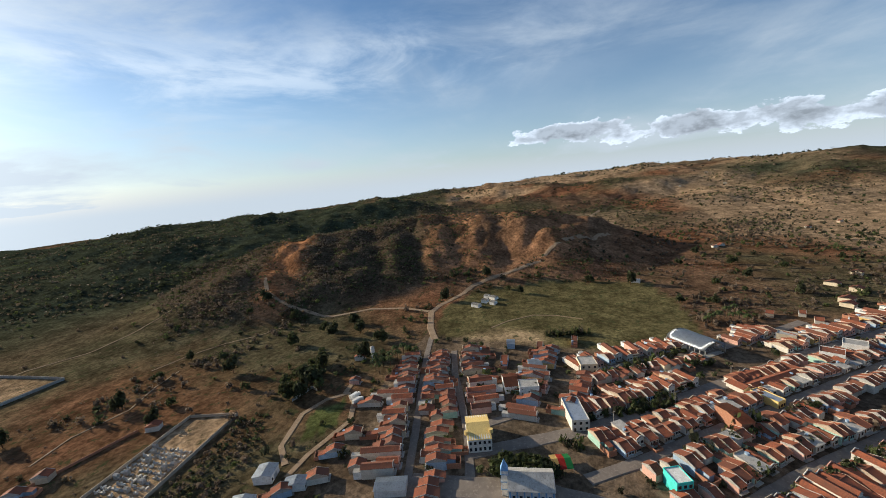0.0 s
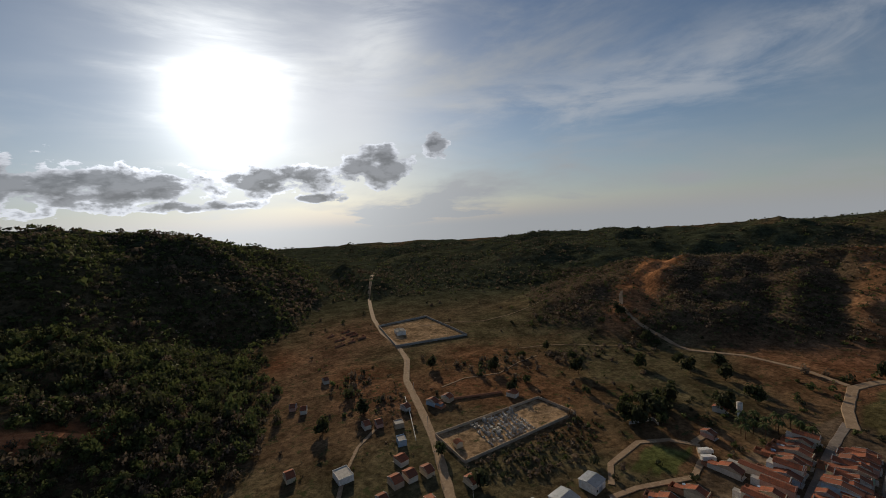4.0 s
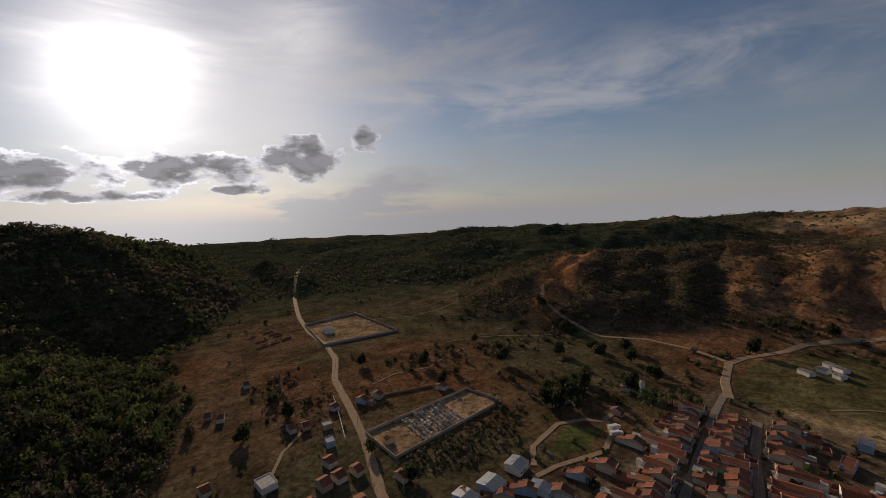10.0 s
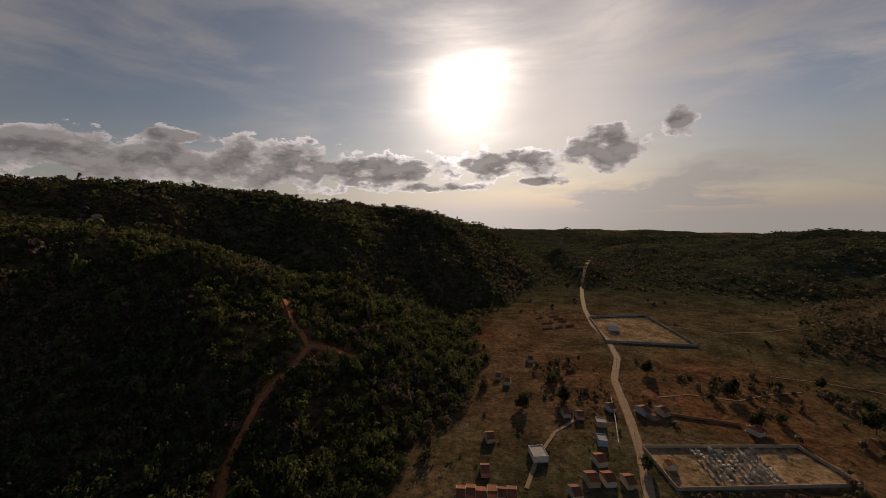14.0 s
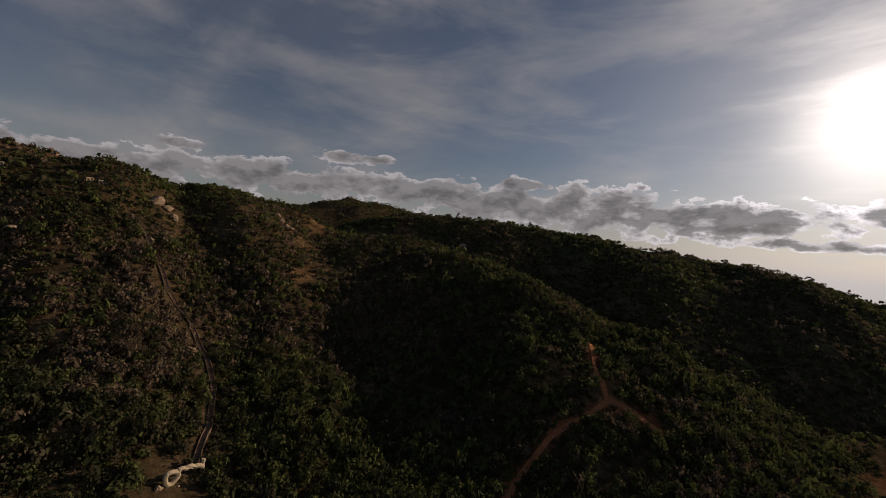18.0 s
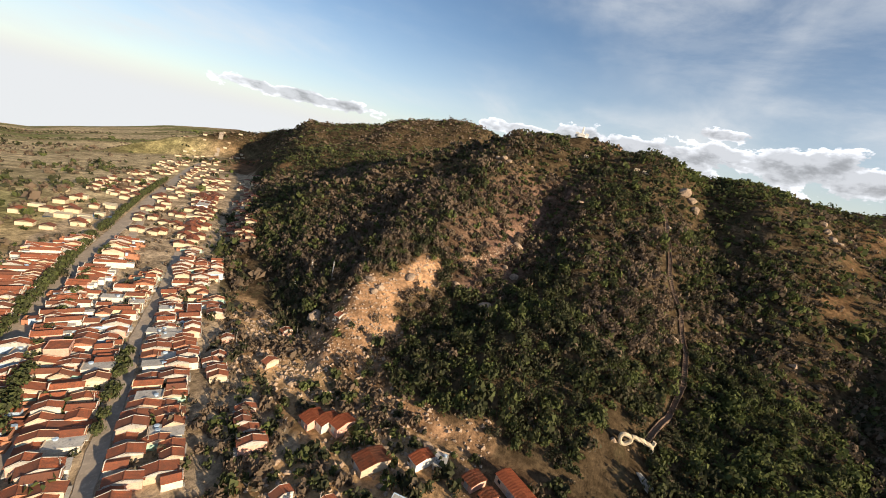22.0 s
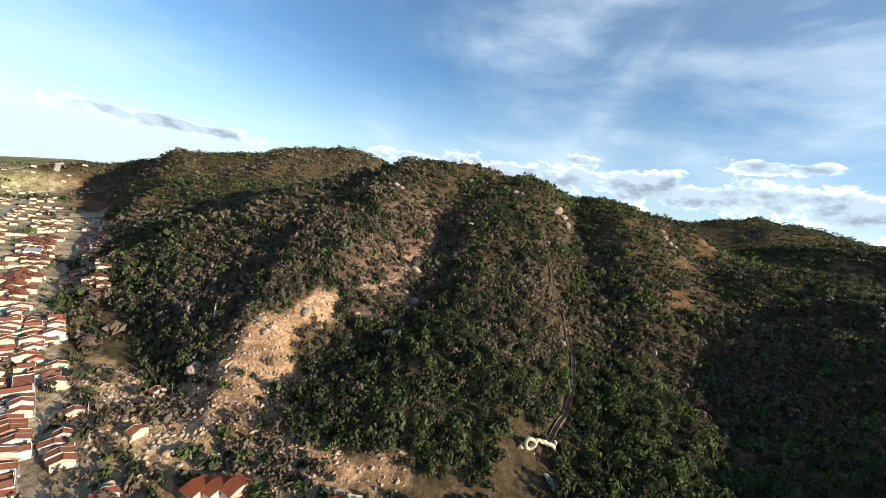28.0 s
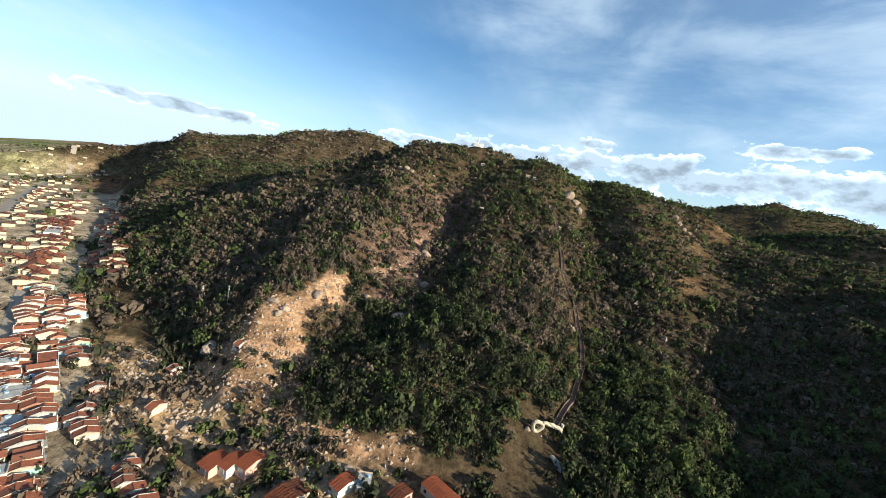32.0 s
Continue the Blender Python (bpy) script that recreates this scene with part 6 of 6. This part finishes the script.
def rubble(name, seed, spacing, az0, az1, r0, r1, keep, size, label):
    p, r = scatter(seed, spacing, az0, az1, r0, r1, keep)
    base = np.array([(1, 0, 0), (-0.9, 0.2, 0.1), (0.1, 1, 0.1), (0, -0.9, 0.2), (0.1, 0.1, 0.8), (0, 0, -0.7)])
    tris = np.array([(0, 2, 4), (2, 1, 4), (1, 3, 4), (3, 0, 4), (2, 0, 5), (1, 2, 5), (3, 1, 5), (0, 3, 5)])
    n = len(p)
    s = np.minimum(size * r.lognormal(0, 0.75, n), size * 3.4)
    a = r.uniform(0, 6.28, n)
    pts = base[None] * r.uniform(0.6, 1.2, (n, 6, 1)) * s[:, None, None]
    c, q = np.cos(a)[:, None], np.sin(a)[:, None]
    co = np.stack([pts[..., 0] * c - pts[..., 1] * q, pts[..., 0] * q + pts[..., 1] * c, pts[..., 2]], -1) + p[:, None, :]
    faces = (tris[None] + np.arange(n)[:, None, None] * 6).reshape(-1, 3)
    me = bpy.data.meshes.new(name)
    me.from_pydata(co.reshape(-1, 3).tolist(), [], faces.tolist())
    me.materials.append(ROCK)
    return tagged(new(name, me), label, "rocks", kind="stuff")


rubble("slide_rocks", 31, 1.25, -140, -85, 80, 330, lambda x, y, z: np.clip(scar(x, y) * 0.85 + np.clip(0.3 + fractal(x + 8, y, 20, 3) * 1.6, 0.03, 0.75) * inside(x, y, RUBBLE), 0, 1) * (x < -55), 0.42, "broken granite blocks strewn down the slide")
rubble("slope_rocks", 32, 11.0, -140, 0, 130, 600, lambda x, y, z: np.clip((z - 6) / 10, 0, 1) * np.clip(0.1 + fractal(x, y, 50, 3) * 0.9, 0, 0.6), 0.85, "pale rocks showing between the bushes")


def tree(h, r, seed, leaves, mat, label):
    root = tagged(new("tree"), label, "tree", "trees in the valley and town")
    rr = random.Random(seed)
    bm = bmesh.new()
    bmesh.ops.create_cone(bm, cap_ends=True, segments=7, radius1=0.28, radius2=0.14, depth=h * 0.55, matrix=Matrix.Translation((0, 0, h * 0.22)))
    for i in range(5):
        a = 1.256 * i + rr.uniform(-0.3, 0.3)
        tilt = Matrix.Rotation(a, 4, "Z") @ Matrix.Rotation(radians(rr.uniform(28, 48)), 4, "Y")
        bmesh.ops.create_cone(bm, cap_ends=True, segments=5, radius1=0.12, radius2=0.04, depth=h * 0.45, matrix=Matrix.Translation((0, 0, h * 0.42)) @ tilt @ Matrix.Translation((0, 0, h * 0.2)))
    part("trunk", bm, WOOD, root)
    q = leaf_cloud(seed, leaves, 0.75, 0.27)
    co = q * (r, r, h * 0.62) + (0, 0, h * 0.33)
    me = bpy.data.meshes.new("crown")
    me.from_pydata(co.reshape(-1, 3).tolist(), [], np.arange(leaves * 4).reshape(-1, 4).tolist())
    t = me.attributes.new("tint", "FLOAT", "POINT")
    t.data.foreach_set("value", np.full(leaves * 4, rr.uniform(0.4, 0.7), dtype=np.float32))
    me.materials.append(mat)
    crown = new("crown", me)
    crown.parent = root
    return root


TREES = [tree(6.5, 3.4, 1, 230, SCRUB, "round green shade tree in full leaf"), tree(8.0, 3.6, 2, 260, SCRUB, "tall dark green tree with open crown"), tree(5.0, 2.6, 3, 200, SCRUB, "small bushy green tree or hedge"), tree(7.0, 4.2, 4, 260, SCRUB, "wide spreading green pasture tree")]
tree_used = [False] * 4


def plant(x, y, k=None, s=1.0):
    k = rng.randrange(4) if k is None else k
    m = pose(x, y, float(land(x, y)) - 0.1, 0, 0, rng.uniform(0, 360))
    if tree_used[k]:
        ob = again(TREES[k], m)
    else:
        ob = TREES[k]
        ob.matrix_basis, tree_used[k] = m, True
    ob.scale = (s, s, s * rng.uniform(0.9, 1.1))


for x, y in ((176, 124), (182, 122), (189, 121), (196, 121), (199, 115), (192, 113), (184, 110), (176, 110), (168, 112), (162, 116), (170, 118), (180, 116), (188, 116), (164, 108), (172, 104)):
    plant(x + rng.uniform(-1, 1), y + rng.uniform(-1, 1), None, rng.uniform(0.9, 1.2))
for x, y in ((179, 208), (205, 186), (188, 166), (154, 175), (78, 116), (272, 214), (273, 176), (287, 209), (272, 167), (240, 127), (244, 110), (76, 142), (208, 92), (214, 100), (150, 200),
             (140, 170), (60, 196), (38, 190), (226, 150), (250, 140), (262, 122), (310, 60), (322, 0), (336, 10), (205, 210), (120, 230), (230, 90), (350, -60), (338, -90), (360, 30),
             (400, -150), (390, -190), (330, -150), (345, -180), (310, -160), (300, -190), (420, -210), (440, -180), (460, -250), (370, -220), (285, -130), (290, -110)):
    plant(x, y, None, rng.uniform(0.75, 1.25))
for i in range(7):
    for j in range(2):
        plant(117.5 + 3.8 * j + rng.uniform(-0.5, 0.5), 11 - 2.7 * i, 2, rng.uniform(0.9, 1.1))
for (x0, y0), (x1, y1), n in (((139, -71), (166, -120), 16), ((150, -25), (178, -76), 9), ((190, -44), (212, -86), 8), ((112, -70), (140, -120), 8)):
    for i in range(n):
        f = (i + rng.uniform(-0.2, 0.2)) / n
        plant(x0 + (x1 - x0) * f, y0 + (y1 - y0) * f, 2, rng.uniform(0.5, 0.85))
for (x0, y0), (x1, y1), n in (((-58, -172), (-150, -283), 26), ((-160, -292), (-330, -480), 40), ((-66, -160), (-150, -265), 12), ((-36, -116), (-66, -158), 12), ((-60, -112), (-92, -150), 7)):
    for i in range(n):
        f = (i + rng.uniform(-0.25, 0.25)) / n
        plant(x0 + (x1 - x0) * f, y0 + (y1 - y0) * f, 2, rng.uniform(0.7, 1.15))


def palm(h, seed):
    root = tagged(new("palm_tree"), "tall coconut palm with drooping fronds", "palm tree", "palms beside the tower")
    rr = random.Random(seed)
    bm = bmesh.new()
    bmesh.ops.create_cone(bm, cap_ends=True, segments=7, radius1=0.24, radius2=0.15, depth=h + 0.6, matrix=Matrix.Translation((0, 0, h / 2 - 0.3)))
    part("trunk", bm, WOOD, root)
    for i in range(13):
        a, rise = 6.283 * i / 13 + rr.uniform(-0.15, 0.15), rr.uniform(0.1, 0.9)
        bm = bmesh.new()
        prev = None
        for s in range(6):
            f = s / 5
            d, z, w = 3.2 * f, h + rise * math.sin(f * 2.6) * 1.6 - 1.9 * f * f, 0.55 * math.sin(0.35 + f * 2.6)
            cx_, cy_ = math.cos(a) * d, math.sin(a) * d
            row = [bm.verts.new((cx_ - math.sin(a) * w * q, cy_ + math.cos(a) * w * q, z - 0.35 * abs(q) * w)) for q in (-1, 0, 1)]
            if prev:
                bm.faces.new((prev[0], prev[1], row[1], row[0])), bm.faces.new((prev[1], prev[2], row[2], row[1]))
            prev = row
        part("frond", bm, PALM, root)
    return root


PALMS = [palm(8.5, 1), palm(7.0, 2)]
for i, (x, y) in enumerate(((191, 80), (195, 77), (199, 74), (203, 71), (206, 73), (209, 66), (197, 82), (188, 77), (201, 79), (212, 70), (193, 72), (207, 61), (248, -122), (254, -118), (244, -128), (252, -128), (258, -124), (250, -112), (262, -130), (246, -108))):
    m = stand(x, y, 0, 47 * i, 0.85)
    if i < 2:
        PALMS[i].matrix_basis = m
    else:
        again(PALMS[i % 2], m)

# ---- far parts of the town, and small things ----
def far_town(name, seed, boxes, label):
    """Joined small gabled houses too far off to tell their parts."""
    for mat, share in ((TILE, 0), (PLASTERS[1], 1)):
        verts, faces = [], []
        rr = random.Random(seed)
        for x0, y0, x1, y1, width, n in boxes:
            a = math.atan2(y1 - y0, x1 - x0)
            for i in range(n):
                f, o = rr.random(), rr.uniform(-width, width)
                if abs(o) < 7:
                    o += 12 if o > 0 else -12
                cx_, cy_ = x0 + (x1 - x0) * f - math.sin(a) * o, y0 + (y1 - y0) * f + math.cos(a) * o
                w, d, h = rr.uniform(1.9, 3.6), rr.uniform(2.7, 4.2), rr.uniform(2.0, 2.9)
                tiled = rr.random() < 0.85
                z = float(land(cx_, cy_))
                k = len(verts)
                ca, sa = math.cos(a), math.sin(a)
                def at(u, v, q):
                    return (cx_ + ca * u - sa * v, cy_ + sa * u + ca * v, z + q)
                if share:
                    verts += [at(-w, -d, -1), at(w, -d, -1), at(w, d, -1), at(-w, d, -1), at(-w, -d, h), at(w, -d, h), at(w, d, h), at(-w, d, h)]
                    faces += [(k, k + 1, k + 5, k + 4), (k + 1, k + 2, k + 6, k + 5), (k + 2, k + 3, k + 7, k + 6), (k + 3, k, k + 4, k + 7), (k + 4, k + 5, k + 6, k + 7)]
                elif tiled:
                    verts += [at(-w - 0.3, -d - 0.5, h + 0.01), at(w + 0.3, -d - 0.5, h + 0.01), at(w + 0.3, 0, h + 1.5), at(-w - 0.3, 0, h + 1.5), at(-w - 0.3, d + 0.5, h + 0.01), at(w + 0.3, d + 0.5, h + 0.01)]
                    faces += [(k, k + 1, k + 2, k + 3), (k + 3, k + 2, k + 5, k + 4)]
        tagged(mesh_object(name, verts, faces, mat), label, "houses", kind="stuff")


far_town("distant_houses", 3, [(-190, -232, -330, -375, 26, 120), (-150, -280, -330, -470, 55, 110), (-330, -480, -520, -670, 45, 70), (-300, -345, -420, -470, 30, 40), (-560, -720, -900, -1040, 70, 40)],
         "distant white and tile-roofed houses of the town")
far_town("distant_houses", 4, [(262, -200, 330, -300, 40, 22), (1000, -420, 1200, -500, 60, 3)], "distant houses at the far end of the town")
pond = ribbon("pond", [(-150, -338), (-160, -332), (-172, -326), (-180, -318)], 15.0, WATER, "small blue-grey pond on the plain", 0.15, cat="pond")


def truck(label):
    root = tagged(new("truck"), label, "truck", "parked trucks")
    block("cargo_box", -1.2, 1.2, -2.2, 3.6, 0.9, 3.3, WHITEWASH, root, bevel=0.06)
    cab = block("cab", -1.1, 1.1, -4.0, -2.3, 0.6, 2.6, WHITEWASH, root, bevel=0.15)
    block("windscreen", -0.95, 0.95, -4.03, -3.97, 1.6, 2.4, GLASS, cab)
    block("chassis", -0.9, 0.9, -3.9, 3.5, 0.5, 0.88, METAL, root)
    for x in (-1.05, 1.05):
        for y in (-3.2, 1.6, 2.7):
            bm = bmesh.new()
            bmesh.ops.create_cone(bm, cap_ends=True, segments=14, radius1=0.48, radius2=0.48, depth=0.3, matrix=Matrix.Translation((x, y, 0.48)) @ Matrix.Rotation(radians(90), 4, "Y"))
            part("wheel", bm, WOOD, root)
    return root


place(truck("white box truck parked by the grass oval"), 160, 78, 60)
place(truck("white box truck parked by the grass oval"), 164, 81, 62)


def pole(h=7.5):
    root = tagged(new("utility_pole"), "grey concrete utility pole with a cross-arm", "utility pole", "poles along the streets")
    bm = bmesh.new()
    bmesh.ops.create_cone(bm, cap_ends=True, segments=8, radius1=0.18, radius2=0.1, depth=h + 0.8, matrix=Matrix.Translation((0, 0, h / 2 - 0.4)))
    part("shaft", bm, CONCRETE, root)
    block("cross_arm", -0.9, 0.9, -0.06, 0.06, h - 0.6, h - 0.45, WOOD, root)
    for x in (-0.8, 0, 0.8):
        block("insulator", x - 0.05, x + 0.05, -0.05, 0.05, h - 0.45, h - 0.2, WHITEWASH, root)
    return root


POLE = pole()
spots = [(71, 138), (82, 165), (94, 205), (106, 240), (116, 275), (72, 112), (150, 25), (170, 31), (190, 37), (148, -33), (162, -60), (186, -92), (216, -146), (-48, -104), (-66, -124), (-86, -150), (-108, -176),
         (-60, -175), (-80, -206), (-110, -238), (-76, -45), (-92, -72), (-120, -126), (-142, -112)]
for i, (x, y) in enumerate(spots):
    m = stand(x, y, float(land(x, y)), 35 * i)
    if i:
        again(POLE, m)
    else:
        POLE.matrix_basis = m


def join_houses():
    """Rows too far from the camera to tell one house's parts: one object."""
    sources = []
    for w, d, proto in HOUSES:
        parts = []
        for o in proto.children_recursive:
            # surrounds and ridge caps are too fine to show at that distance
            if o.name.split(".")[0] in ("window", "door", "ridge_cap"):
                continue
            m = o.matrix_basis.copy()
            p = o.parent
            while p is not proto:
                m, p = p.matrix_basis @ m, p.parent
            me = o.data
            co = np.empty(len(me.vertices) * 3)
            me.vertices.foreach_get("co", co)
            co = co.reshape(-1, 3) @ np.array(m.to_3x3()).T + np.array(m.translation)
            parts.append((co, [tuple(f.vertices) for f in me.polygons], me.materials[0]))
        sources.append(parts)
    mats, co_all, faces, slots, base = [], [], [], [], 0
    for k, m in DISTANT:
        r3, tr = np.array(m.to_3x3()).T, np.array(m.translation)
        for co, polys, mat in sources[k]:
            if mat not in mats:
                mats.append(mat)
            co_all.append(co @ r3 + tr)
            faces += [tuple(i + base for i in f) for f in polys]
            slots += [mats.index(mat)] * len(polys)
            base += len(co)
    me = bpy.data.meshes.new("house_rows")
    me.from_pydata(np.vstack(co_all).tolist(), [], faces)
    for mat in mats:
        me.materials.append(mat)
    me.polygons.foreach_set("material_index", slots)
    tagged(new("house_rows", me), "distant rows of tile-roofed town houses", "houses", kind="stuff")


join_houses()


# ---- from the plan to metres ----
for ob in scene.objects:
    if ob.parent is None and ob not in (cam, sun):
        ob.matrix_basis = Matrix.Scale(SCALE, 4) @ ob.matrix_basis
